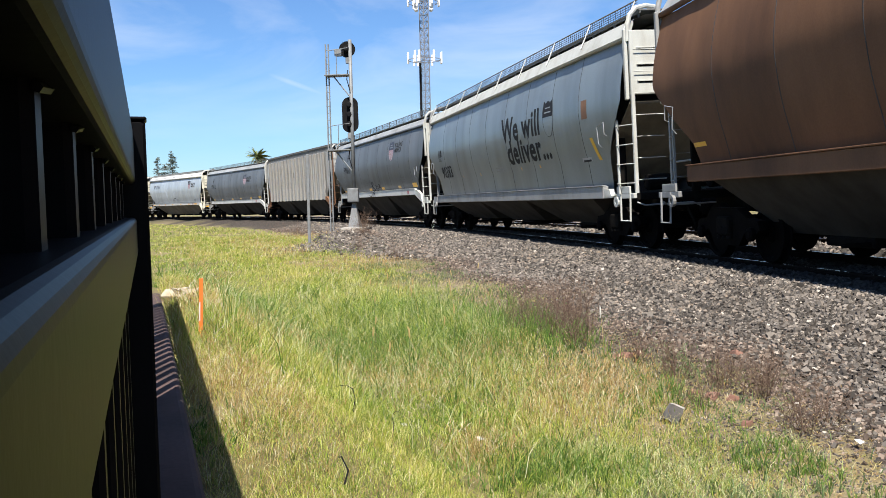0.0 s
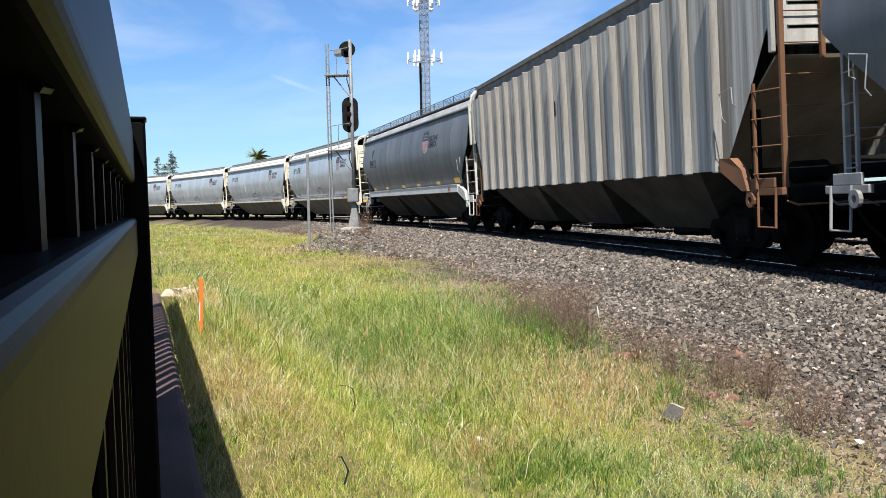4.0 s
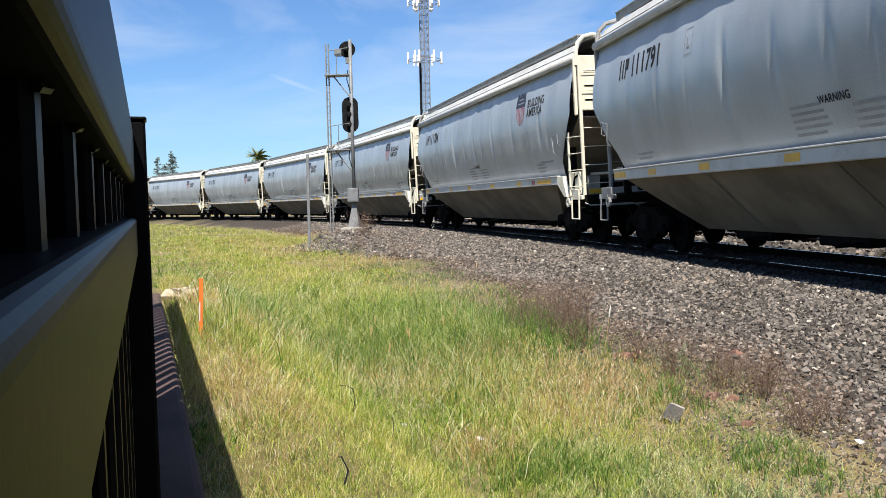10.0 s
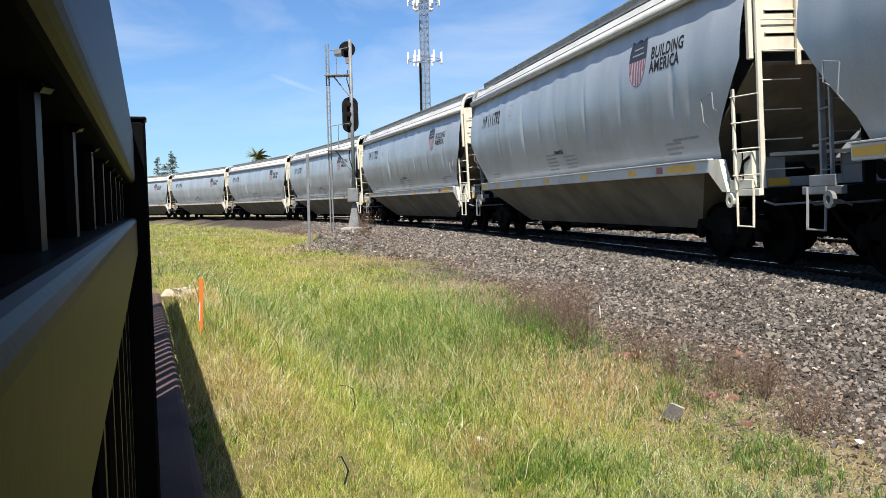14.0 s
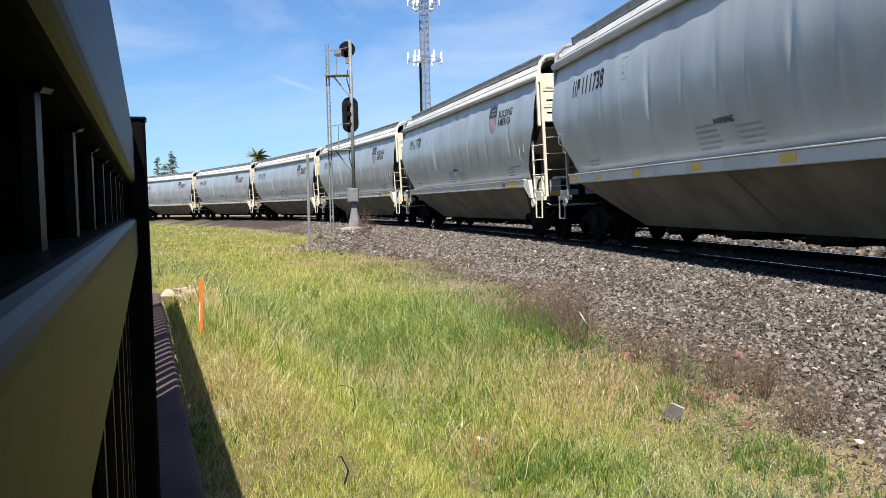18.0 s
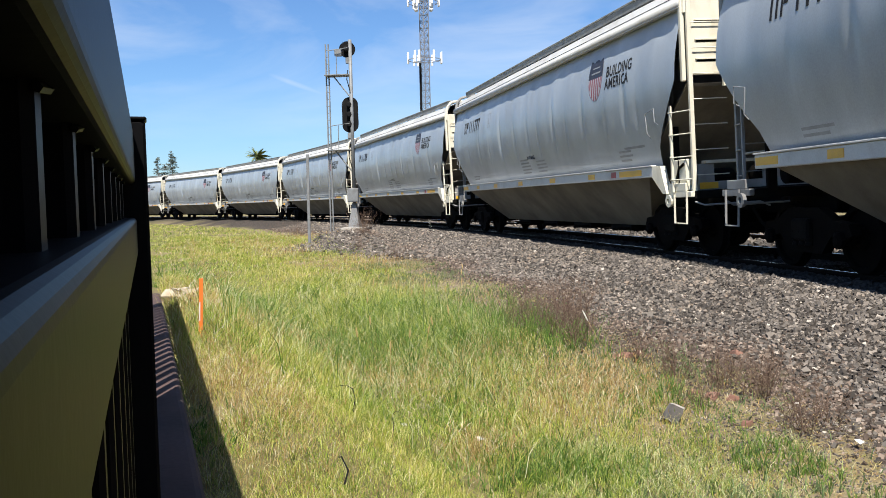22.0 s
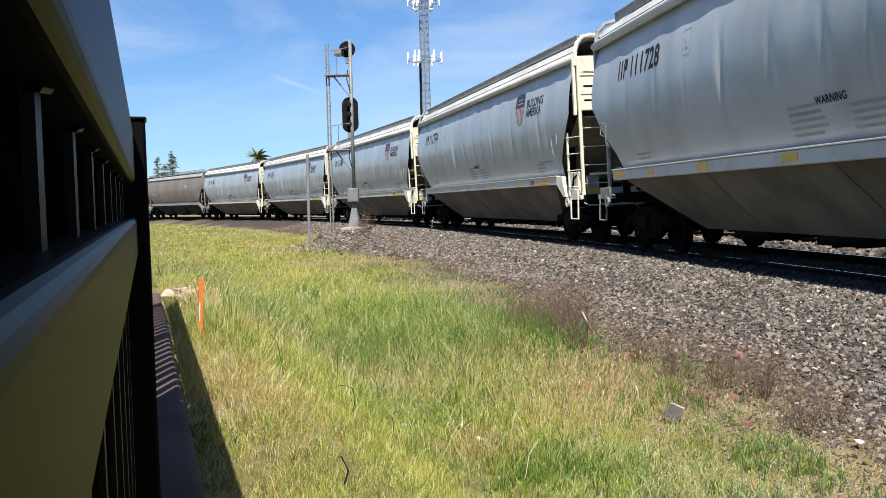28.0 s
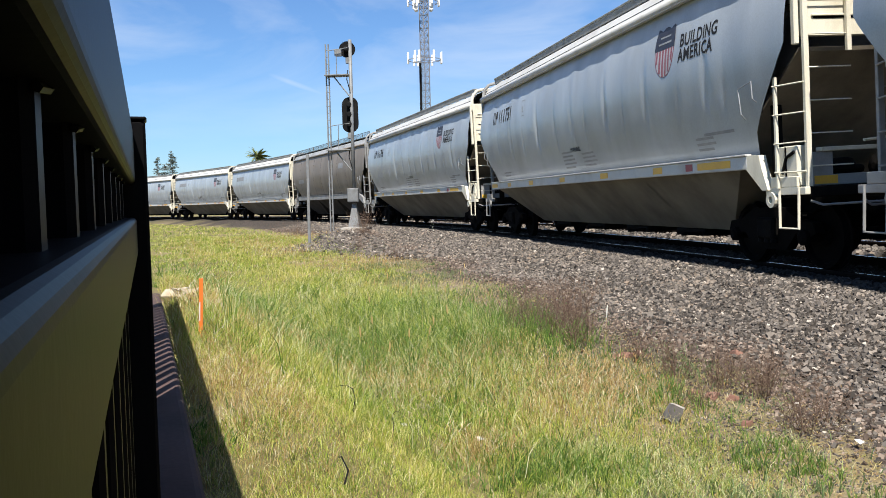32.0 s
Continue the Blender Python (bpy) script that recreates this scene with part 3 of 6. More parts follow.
def build_grass():
    x, y = meadow(520000, 1.7, 46, 1.9)
    x, y, own = tufted(x, y, 0.035)
    tall = np.clip(patchy(x, y), 0.05, 1)
    vigour = np.random.uniform(0.45, 1.45, len(x))
    vigour = np.where(own >= 0, vigour[own] * np.random.uniform(0.75, 1.1, len(x)), vigour * 0.6)
    far = np.clip(y / 9, 1, 4.5)
    u, s = track_coords(x, y)
    low = np.clip((u - 4.5) / 1.8, 0.22, 1)
    dry = dryness(x, y)
    h = (0.05 + 0.30 * tall) * vigour * low * (1 - 0.6 * dry) * np.clip(0.55 + (y - 4) * 0.12, 0.55, 1)
    h *= np.clip(0.3 + (x + 0.3415 * y) / 2.4, 0.3, 1) * np.clip((y - 1) / 4, 0.4, 1)
    keep = np.random.rand(len(x)) > 0.85 * dry
    x, y, h, far = x[keep], y[keep], h[keep], far[keep]
    co, tri = blades(x, y, h, 0.0030 * far * np.clip(y / 5, 0.5, 1) * np.random.uniform(0.6, 1.5, len(x)), 0.62)
    tagged(new("meadow_grass", soup("meadow_grass", co, tri, GRASS)), "uneven green and yellowing meadow grass", "grass", kind="stuff")
    # short turf on the bank by the curb
    n = 60000
    along, across = 1.5 + 8.5 * np.random.rand(n) ** 1.5, 0.10 + 2.3 * np.random.rand(n) ** 1.7
    x, y = 0.9463 * across - 0.3231 * along, 0.3231 * across + 0.9463 * along
    x, y, own = tufted(x, y, 0.012)
    k = (x > -0.325 * y / 0.9458 + 0.12) & ((x + 1.95) ** 2 + ((y - 6.5) / 1.5) ** 2 > np.random.uniform(0.06, 0.22, len(x))) & (np.random.rand(len(x)) > 0.6 * np.exp(-((x + 0.76) / 0.22) ** 2 - ((y - 3.0) / 0.5) ** 2))
    x, y = x[k], y[k]
    size = np.clip(y / 6, 0.35, 1)
    pale = np.random.rand(len(x)) < 0.45 * np.exp(-((0.9463 * x + 0.3231 * y) / 0.55) ** 2)
    for name, mat, k, label in (("bank_turf", GRASS, ~pale, "short green turf on the bank by the curb"), ("bank_straw", STRAW, pale, "pale dry grass on the bank by the curb")):
        co, tri = blades(x[k], y[k], np.random.uniform(0.05, 0.19, k.sum()) * size[k], 0.0036 * size[k], 0.7)
        tagged(new(name, soup(name, co, tri, mat)), label, "grass", kind="stuff")
    # straw: thin stalks with small nodding heads, thick in dry patches
    x, y = meadow(130000, 1.7, 40, 1.9)
    near_fence = np.exp(-((x + 0.30 * y - 0.35) / 0.30) ** 2)
    keep = np.random.rand(len(x)) < 0.10 + 0.85 * dryness(x, y) + 0.5 * near_fence
    x, y = x[keep], y[keep]
    far = np.clip(y / 9, 1, 4)
    u, s = track_coords(x, y)
    h = np.random.uniform(0.06, 0.30, len(x)) * np.clip((u - 4.2) / 1.6, 0.3, 1) * np.clip((x + 0.3415 * y) / 1.2, 0.25, 1)
    for a, b, r, q, n in ((-0.78, 3.1, 0.2, 0.36, 1100), (-0.45, 7.5, 0.45, 0.6, 1500), (0.2, 5.2, 0.15, 0.2, 500), (1.35, 7.2, 0.3, 0.6, 1200), (-0.53, 2.4, 0.09, 0.22, 300), (0.5, 8.4, 0.35, 0.7, 900), (-1.4, 8.6, 0.5, 0.5, 800), (0.9, 6.3, 0.3, 0.4, 900), (-1.5, 9.1, 0.35, 0.5, 1500), (0.75, 7.0, 0.45, 0.6, 600), (-0.9, 3.4, 0.14, 0.5, 1300), (-1.75, 5.9, 0.12, 0.5, 900), (-7.3, 37.0, 1.3, 4.0, 1800), (-9.0, 40.0, 1.2, 4.0, 700)):
        k = np.random.randn(n, 2) * (r, q)
        x, y, far, h = np.append(x, a + k[:, 0]), np.append(y, b + k[:, 1]), np.append(far, np.full(n, max(1.25, b / 6))), np.append(h, np.random.uniform(0.04, 0.22, n))
    k = x > -0.325 * y / 0.9458 + 0.16
    x, y, far, h = x[k], y[k], far[k], h[k]
    small = np.clip((y - 1) / 5, 0.3, 1)
    h *= small
    far *= small
    co, tri = blades(x, y, h, 0.003 * far, 0.8)
    hx, hy = x + np.random.randn(len(x)) * 0.02, y + np.random.randn(len(x)) * 0.02
    pick = np.random.rand(len(x)) < 0.4
    co2, tri2 = blades(hx[pick], hy[pick], 0.035 * small[pick], 0.0045 * far[pick], 0.9, (height(x, y) + h * 0.82)[pick])
    tagged(new("dry_grass", soup("dry_grass", np.concatenate((co, co2)), np.concatenate((tri, tri2 + len(co))), STRAW)), "dry straw-coloured grass stalks with seed heads", "grass", kind="stuff")
    d = np.random.rand(60000) ** 0.9 * 110 + 24
    x = d * np.random.uniform(-0.4, 0.2, len(d))
    u, s = track_coords(x, d)
    k = (u > 5.2) & (x > -0.34 * d)
    x, d = x[k], d[k]
    co, tri = blades(x, d, np.random.uniform(0.07, 0.21, len(x)), 0.0005 * d, 0.9)
    tagged(new("distant_grass", soup("distant_grass", co, tri, GRASS)), "green grass in the far part of the meadow", "grass", kind="stuff")
    x, y, u, s = scatter(40000, 3.0, 34, 3.9, 6.4, 1.9)
    k = np.random.rand(len(x)) < np.clip(0.35 + 0.35 * np.sin(s * 1.7) + 0.3 * np.sin(s * 0.6 + 2), 0.05, 1) * np.clip((u - 3.9) / 0.9, 0.0, 1)
    x, y = x[k], y[k]
    x, y, own = tufted(x, y, 0.03)
    co, tri = blades(x, y, np.random.uniform(0.03, 0.13, len(x)), 0.009, 0.9)
    x2, y2, u2, s2 = scatter(34000, 3.0, 30, 4.1, 6.2, 1.9)
    co2, tri2 = blades(x2, y2, np.random.uniform(0.015, 0.07, len(x2)), 0.004, 2.5)
    tagged(new("dry_litter", soup("dry_litter", co2, tri2, STRAW)), "short flattened straw litter on bare dirt", "grass", kind="stuff")
    # lush green tufts
    co3, tri3 = [], []
    base = 0
    for a, b, r, q, n, tall in ((1.12, 9.15, 0.35, 0.5, 600, 0.22), (0.75, 4.9, 0.28, 0.22, 700, 0.15), (0.35, 4.7, 0.25, 0.2, 350, 0.14), (-0.7, 10.2, 1.5, 1.7, 6500, 0.38), (1.0, 11.2, 0.6, 1.2, 700, 0.28), (-0.65, 8.9, 0.6, 0.6, 3400, 0.27), (0.0, 7.6, 0.4, 0.6, 1100, 0.2),
                                (1.6, 6.6, 0.3, 0.5, 900, 0.16), (2.15, 5.0, 0.35, 0.4, 900, 0.13), (-0.75, 2.4, 0.05, 0.3, 300, 0.07), (0.1, 6.1, 0.2, 0.25, 500, 0.13), (0.57, 4.8, 0.25, 0.2, 500, 0.12), (1.95, 4.85, 0.22, 0.2, 350, 0.10)):
        k = np.random.randn(n, 2) * (r, q)
        gx, gy, own = tufted(a + k[:, 0], b + k[:, 1], 0.02)
        ok = track_coords(gx, gy)[0] > 4.75
        gx, gy = gx[ok], gy[ok]
        n = len(gx)
        far = np.clip(gy / 9, 1, 7)
        c, t = blades(gx, gy, tall * np.random.uniform(0.4, 1.2, n), 0.0055 * far, 0.7)
        co3.append(c), tri3.append(t + base)
        base += len(c)
    tagged(new("lush_grass", soup("lush_grass", np.concatenate(co3), np.concatenate(tri3), LUSH)), "deep green fresh grass tufts in the meadow", "grass", kind="stuff")
    # tall thin stalks above the lush middle
    n = 5200
    gx, gy = np.random.randn(n) * 1.5 - 0.7, 10.0 + np.random.randn(n) * 2.8
    u, s = track_coords(gx, gy)
    k = (u > 5.6) & (gx > -0.30 * gy) & (gy > 4.5)
    gx, gy = gx[k], gy[k]
    h = np.random.uniform(0.2, 0.48, len(gx))
    co4, tri4 = blades(gx, gy, h, 0.0042 * np.clip(gy / 9, 1, 3), 0.85)
    tagged(new("tall_stalks", soup("tall_stalks", co4, tri4, REED)), "tall pale green stalks bent over the meadow", "grass", kind="stuff")
    # yellow-green growth low on the near verge
    n = 5200
    gx, gy = np.random.uniform(0.5, 2.2, n), 4.25 + 1.1 * np.random.rand(n) ** 1.4
    gx, gy, own = tufted(gx, gy, 0.02)
    k = np.random.rand(n) < np.clip(1.45 - 0.55 * gx + 0.4 * np.sin(5 * gx + 3 * gy), 0.12, 1)
    gx, gy = gx[k], gy[k]
    co6, tri6 = blades(gx, gy, np.random.uniform(0.03, 0.125, len(gx)), 0.0034, 1.0)
    tagged(new("verge_grass", soup("verge_grass", co6, tri6, REED)), "yellow-green fine grass at the dirt's edge", "grass", kind="stuff")
    # fine grit on the dirt
    gx, gy, gu, gs = scatter(26000, 3.0, 20, 4.2, 5.9, 1.8)
    co5, f5 = rocks(gx, gy, np.random.uniform(0.006, 0.02, len(gx)), 0.2)
    tagged(new("fine_grit", soup("fine_grit", co5, f5, STONE, 4)), "fine grit strewn over bare dirt", "gravel", kind="stuff")
    tagged(new("low_weeds", soup("low_weeds", co, tri, WEED)), "low grey green weeds at the ballast's foot", "weeds", kind="stuff")


# ---- fence and curb beside the viewer ----
FDIR = math.degrees(math.atan2(0.323, 0.946))       # the fence runs ahead and to the left
FENCE_AT = pose(0, 0, 0, 0, 0, 90 + FDIR)           # local x along the fence, local -y towards the track


def tube_rail(x0, x1, y0, y1, z0, z1, r):
    """A square steel tube with rounded long edges."""
    prof = []
    for cy, cz, a0 in ((y1 - r, z0 + r, -90), (y1 - r, z1 - r, 0), (y0 + r, z1 - r, 90), (y0 + r, z0 + r, 180)):
        for k in range(6):
            a = radians(a0 + 18 * k)
            prof.append((cy + r * math.cos(a), cz + r * math.sin(a)))
    return Geo().rings([[(x, y, z) for y, z in prof] for x in (x0, x1)])


def build_fence():
    base = EYE[2] - 0.60                            # the curb's top
    top_m = FENCE_AT
    posts = [1.32 + 1.41 * i for i in range(-2, 4)]
    yc = 0.027                                      # fence centre line, left of the viewer
    for a, b in zip(posts[:-1], posts[1:]):
        f = thing("metal_fence", "black gloss painted steel fence panel on a brown curb", "fence", "fence panels along the curb", m=top_m)
        n = Geo().box(b - 0.024, b + 0.024, yc - 0.03, yc + 0.018, base, EYE[2] + 0.126, 0.004)
        part("post", n, FENCE_M, f)
        part("post_cap", Geo().box(b - 0.026, b + 0.026, yc - 0.032, yc + 0.020, EYE[2] + 0.126, EYE[2] + 0.131, 0.002), FENCE_M, f)
        for name, z0, z1, t in (("top_rail", 0.036, 0.112, 0.0135), ("middle_rail", -0.0655, -0.0108, 0.0135), ("bottom_rail", -0.565, -0.53, 0.0135)):
            part(name, tube_rail(a + 0.024, b - 0.024, yc - t, yc + t + 0.014, EYE[2] + z0, EYE[2] + z1, 0.0065), FENCE_M, f)
        bar = Geo().rings([[(px, py, z) for px, py in ((-0.011, 0.0035), (-0.0075, 0.0), (0.0075, 0.0), (0.011, 0.0035), (0.011, 0.027), (-0.011, 0.027))] for z in (base + 0.06, EYE[2] + 0.04)]).mesh("picket", FENCE_M)
        weld = Geo().tube([(-0.010, -0.001, 0), (0.010, -0.002, 0.002), (0.013, 0.003, 0.004)], 0.0016, 5).mesh("weld_bead", FENCE_M)
        for i in range(10):
            ob = part("picket", bar, FENCE_M, f)
            ob.location = (a + 0.100 + 0.128 * i, yc + 0.0005, 0)
            part("weld_bead", weld, FENCE_M, ob).location = (0, 0, EYE[2] + 0.0335)
    c = thing("curb", "brown coated concrete curb under the fence", "curb", kind="structure", m=top_m)
    prof = [(-0.104, base - 0.014), (-0.096, base - 0.004), (-0.084, base), (0.16, base), (0.16, -0.75), (-0.112, -0.75), (-0.108, base - 0.1)]
    part("curb_body", Geo().rings([[(x, y + (0.0055 * x if y < 0 else 0.0), z) for y, z in prof] for x in np.arange(-3, 6.9, 0.5)]), CURB, c)
    # added out of view: keeps the sun off the near part of the curb
    w = thing("wall_behind", "unseen block added behind the fence to shade the near curb", "wall", kind="structure", m=top_m)
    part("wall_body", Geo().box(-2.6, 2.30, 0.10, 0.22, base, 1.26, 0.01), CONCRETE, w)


build_ground()
build_track("railway_track", 0.0, 0.0, LEAN, "rusty steel rails on dark timber ties in ballast", 150)
build_track("second_track", -4.6, 0.03, 0.0, "a second pair of rails beyond the train", 60)
build_ballast()
build_grass()
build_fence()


# ---- hopper cars ----
# Car space: x ahead in the way of travel, -y the side that faces the meadow, z from the rail top.
def side_sheet(profile, half, cut, dents, steps=420):
    """A curved side with slanted ends; profile runs from bottom to top as (half width, height)."""
    rows = []
    for w, z in profile:
        xe = np.interp(z, cut[0], cut[1])
        row = []
        for i in range(steps + 1):
            x = xe * (2 * i / steps - 1)
            row.append((x, w + dents(x, z), z))
        rows.append(row)
    return rows


def both_sides(top, name, rows, mat, label=""):
    for side in (-1, 1):
        g = Geo()
        r = [[(x, side * y, z) for x, y, z in row] for row in rows]
        if side > 0:
            r = [row[::-1] for row in r]
        g.grid(r)
        part(name, g, mat, top, label, True)


def smooth_profile(pts, n=16):
    z = np.linspace(pts[0][1], pts[-1][1], n)
    zz, ww = [p[1] for p in pts], [p[0] for p in pts]
    w = np.interp(z, zz, ww)
    for _ in range(3):
        w[1:-1] = 0.25 * w[:-2] + 0.5 * w[1:-1] + 0.25 * w[2:]
    return list(zip(w, z))


PROFILE_A = smooth_profile([(1.31, 1.55), (1.44, 1.92), (1.545, 2.34), (1.603, 2.85), (1.612, 3.05), (1.585, 3.4), (1.52, 3.75), (1.44, 4.05), (1.385, 4.22)], 28)


def width_at(profile, z):
    return float(np.interp(z, [p[1] for p in profile], [p[0] for p in profile]))


def dents_a(x, z):
    k = max(0.0, min(1.0, (z - 1.75) / 0.5)) * max(0.0, min(1.0, (4.25 - z) / 0.3))
    wave = 0.006 * math.sin(x * 2 * math.pi / 1.02) + 0.004 * math.sin(x * 2 * math.pi / 2.6 + 1.0)
    crease = 0.0
    for c, d in ((-4.9, 0.028), (-2.45, 0.046), (-1.1, 0.024), (0.12, 0.022), (2.1, 0.044), (4.0, 0.030), (6.2, 0.038)):
        crease -= d * math.exp(-((x - c - 0.04 * (3.3 - z)) / 0.10) ** 2) * math.exp(-((z - 2.75) / 0.55) ** 2)
    for c, d in ((-6.3, 0.018), (-3.7, 0.020), (0.95, 0.022), (3.0, 0.018), (5.3, 0.020), (6.75, 0.024)):
        crease -= d * math.exp(-((x - c + 0.05 * (2.9 - z)) / 0.045) ** 2) * math.exp(-((z - 2.5) / 0.45) ** 2)
    rim = 0.010 * math.sin(x * 7.1) * math.sin(x * 1.7 + 0.5) * math.exp(-((z - 4.0) / 0.16) ** 2)
    return k * (wave + crease) + rim


def corner_ladder(top, e, s, half, mat, rise):
    """The ladder round a car's corner: a stout corner stile, thin outer stiles, rungs on the side and on the end."""
    tuck = 0.0 if e > 0 else 0.13              # the rear ladder stands further in
    x0, y0, y1 = e * (half + 0.07), s * (1.38 - tuck), s * (1.53 - tuck)
    lad = part("ladder", Geo().box(x0 - 0.030, x0 + 0.030, y0 - 0.036, y0 + 0.036, 1.05, rise, 0.006), mat, top)
    part("side_stile", Geo().box(e * (half - 0.40) - 0.020, e * (half - 0.40) + 0.020, y1 - 0.02, y1 + 0.02, 1.15, 2.62), mat, lad)
    part("inner_stile", Geo().box(x0 - 0.025, x0 + 0.025, s * 0.76 - 0.03, s * 0.76 + 0.03, 2.88, rise), mat, lad)
    r1 = Geo().tube([(x0, y0, 0), (x0, s * 0.74, 0)], 0.010, 6).mesh("end_rung", mat)
    r2 = Geo().tube([(x0, y0 + s * 0.04, 0), (e * (half - 0.42), y1 + s * 0.03, 0)], 0.011, 6).mesh("side_rung", mat)
    for i in range(7):
        part("end_rung", r1, mat, lad).location = (0, 0, 1.42 + 0.42 * i)
    for i in range(4):
        part("side_rung", r2, mat, lad).location = (0, 0, 1.36 + 0.38 * i)


WHEEL_R = 0.457


def wheel_mesh():
    w = Geo()
    for side in (-1, 1):
        y = side * 0.715
        w.disc((0, y, 0), (0, side, 0), [(-0.005, 0.08), (-0.005, 0.10), (0.02, 0.14), (0.015, 0.36), (-0.03, 0.38), (-0.03, 0.485), (-0.004, 0.485), (0.008, 0.455), (0.095, 0.45), (0.10, 0.38), (0.05, 0.36), (0.055, 0.15), (0.10, 0.13), (0.13, 0.08)], 24)
        for a in range(6):
            t = a * math.pi / 3
            w.disc((0.25 * math.cos(t), y + side * 0.03, 0.25 * math.sin(t)), (0, side, 0), [(0, 0.03), (0.02, 0.025)], 6)
    w.disc((0, 0, 0), (0, 1, 0), [(-1.05, 0.07), (-0.6, 0.085), (0.6, 0.085), (1.05, 0.07)], 10)
    return w.mesh("wheelset", WHEEL_M, False)


WHEELS = wheel_mesh()


def truck(top, x, moving):
    """A two-axle truck under the car."""
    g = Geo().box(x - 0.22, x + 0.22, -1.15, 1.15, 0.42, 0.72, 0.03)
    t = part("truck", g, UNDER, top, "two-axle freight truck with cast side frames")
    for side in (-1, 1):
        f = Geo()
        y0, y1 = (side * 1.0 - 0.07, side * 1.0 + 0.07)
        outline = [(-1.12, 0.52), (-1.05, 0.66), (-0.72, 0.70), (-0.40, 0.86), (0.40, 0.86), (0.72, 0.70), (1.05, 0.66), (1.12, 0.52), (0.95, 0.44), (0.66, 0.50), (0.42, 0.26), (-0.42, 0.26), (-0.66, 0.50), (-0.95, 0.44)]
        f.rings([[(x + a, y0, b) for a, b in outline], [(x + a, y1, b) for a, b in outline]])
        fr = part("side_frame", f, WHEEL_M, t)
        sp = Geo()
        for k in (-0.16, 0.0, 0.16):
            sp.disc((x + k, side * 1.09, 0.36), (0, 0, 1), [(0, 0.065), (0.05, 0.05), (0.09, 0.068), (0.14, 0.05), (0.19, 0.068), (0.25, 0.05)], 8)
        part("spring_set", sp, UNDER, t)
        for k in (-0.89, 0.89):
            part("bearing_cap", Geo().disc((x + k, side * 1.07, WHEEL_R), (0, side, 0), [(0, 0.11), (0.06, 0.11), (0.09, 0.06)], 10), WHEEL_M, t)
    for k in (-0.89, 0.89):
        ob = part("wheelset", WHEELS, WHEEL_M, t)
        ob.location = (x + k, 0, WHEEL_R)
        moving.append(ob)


def letters(text, size, stretch=1.0, bold=0.024):
    """Built-in font, as a flat mesh in x and z."""
    c = bpy.data.curves.new("text", "FONT")
    c.body, c.size, c.resolution_u, c.space_character, c.offset = text, size, 3, 1.06, size * bold
    ob = bpy.data.objects.new("text", c)
    me = bpy.data.meshes.new_from_object(ob)
    bpy.data.objects.remove(ob)
    bm = bmesh.new()
    bm.from_mesh(me)
    for v in bm.verts:
        v.co = (v.co.x * stretch, 0, v.co.y)
    return bm, me


def on_side(top, name, bm, me, mat, x, z, profile, dents, label="", off=0.005):
    """Lays a flat mesh (x, z) on the meadow side of a car, following its curve."""
    bmesh.ops.remove_doubles(bm, verts=bm.verts[:], dist=1e-4)
    zs = [v.co.z for v in bm.verts]
    lo, hi = min(zs), max(zs)
    cut = lo + 0.09
    while cut < hi:
        bmesh.ops.bisect_plane(bm, geom=bm.verts[:] + bm.edges[:] + bm.faces[:], plane_co=(0, 0, cut), plane_no=(0, 0, 1))
        cut += 0.09
    for v in bm.verts:
        X, Z = x + v.co.x, z + v.co.z
        v.co = (X, -(width_at(profile, Z) + dents(X, Z) + off), Z)
    bm.to_mesh(me)
    bm.free()
    me.materials.clear()
    me.materials.append(mat)
    return part(name, me, mat, top, label)


def flat(shapes):
    """Polygons in x and z as a flat mesh."""
    bm = bmesh.new()
    for s in shapes:
        bm.faces.new([bm.verts.new((a, 0, b)) for a, b in s])
    return bm, bpy.data.meshes.new("decal")


def rect(x0, x1, z0, z1):
    n = max(1, int((x1 - x0) / 0.15))
    return [[(x0 + (x1 - x0) * i / n, z0), (x0 + (x1 - x0) * (i + 1) / n, z0), (x0 + (x1 - x0) * (i + 1) / n, z1), (x0 + (x1 - x0) * i / n, z1)] for i in range(n)]


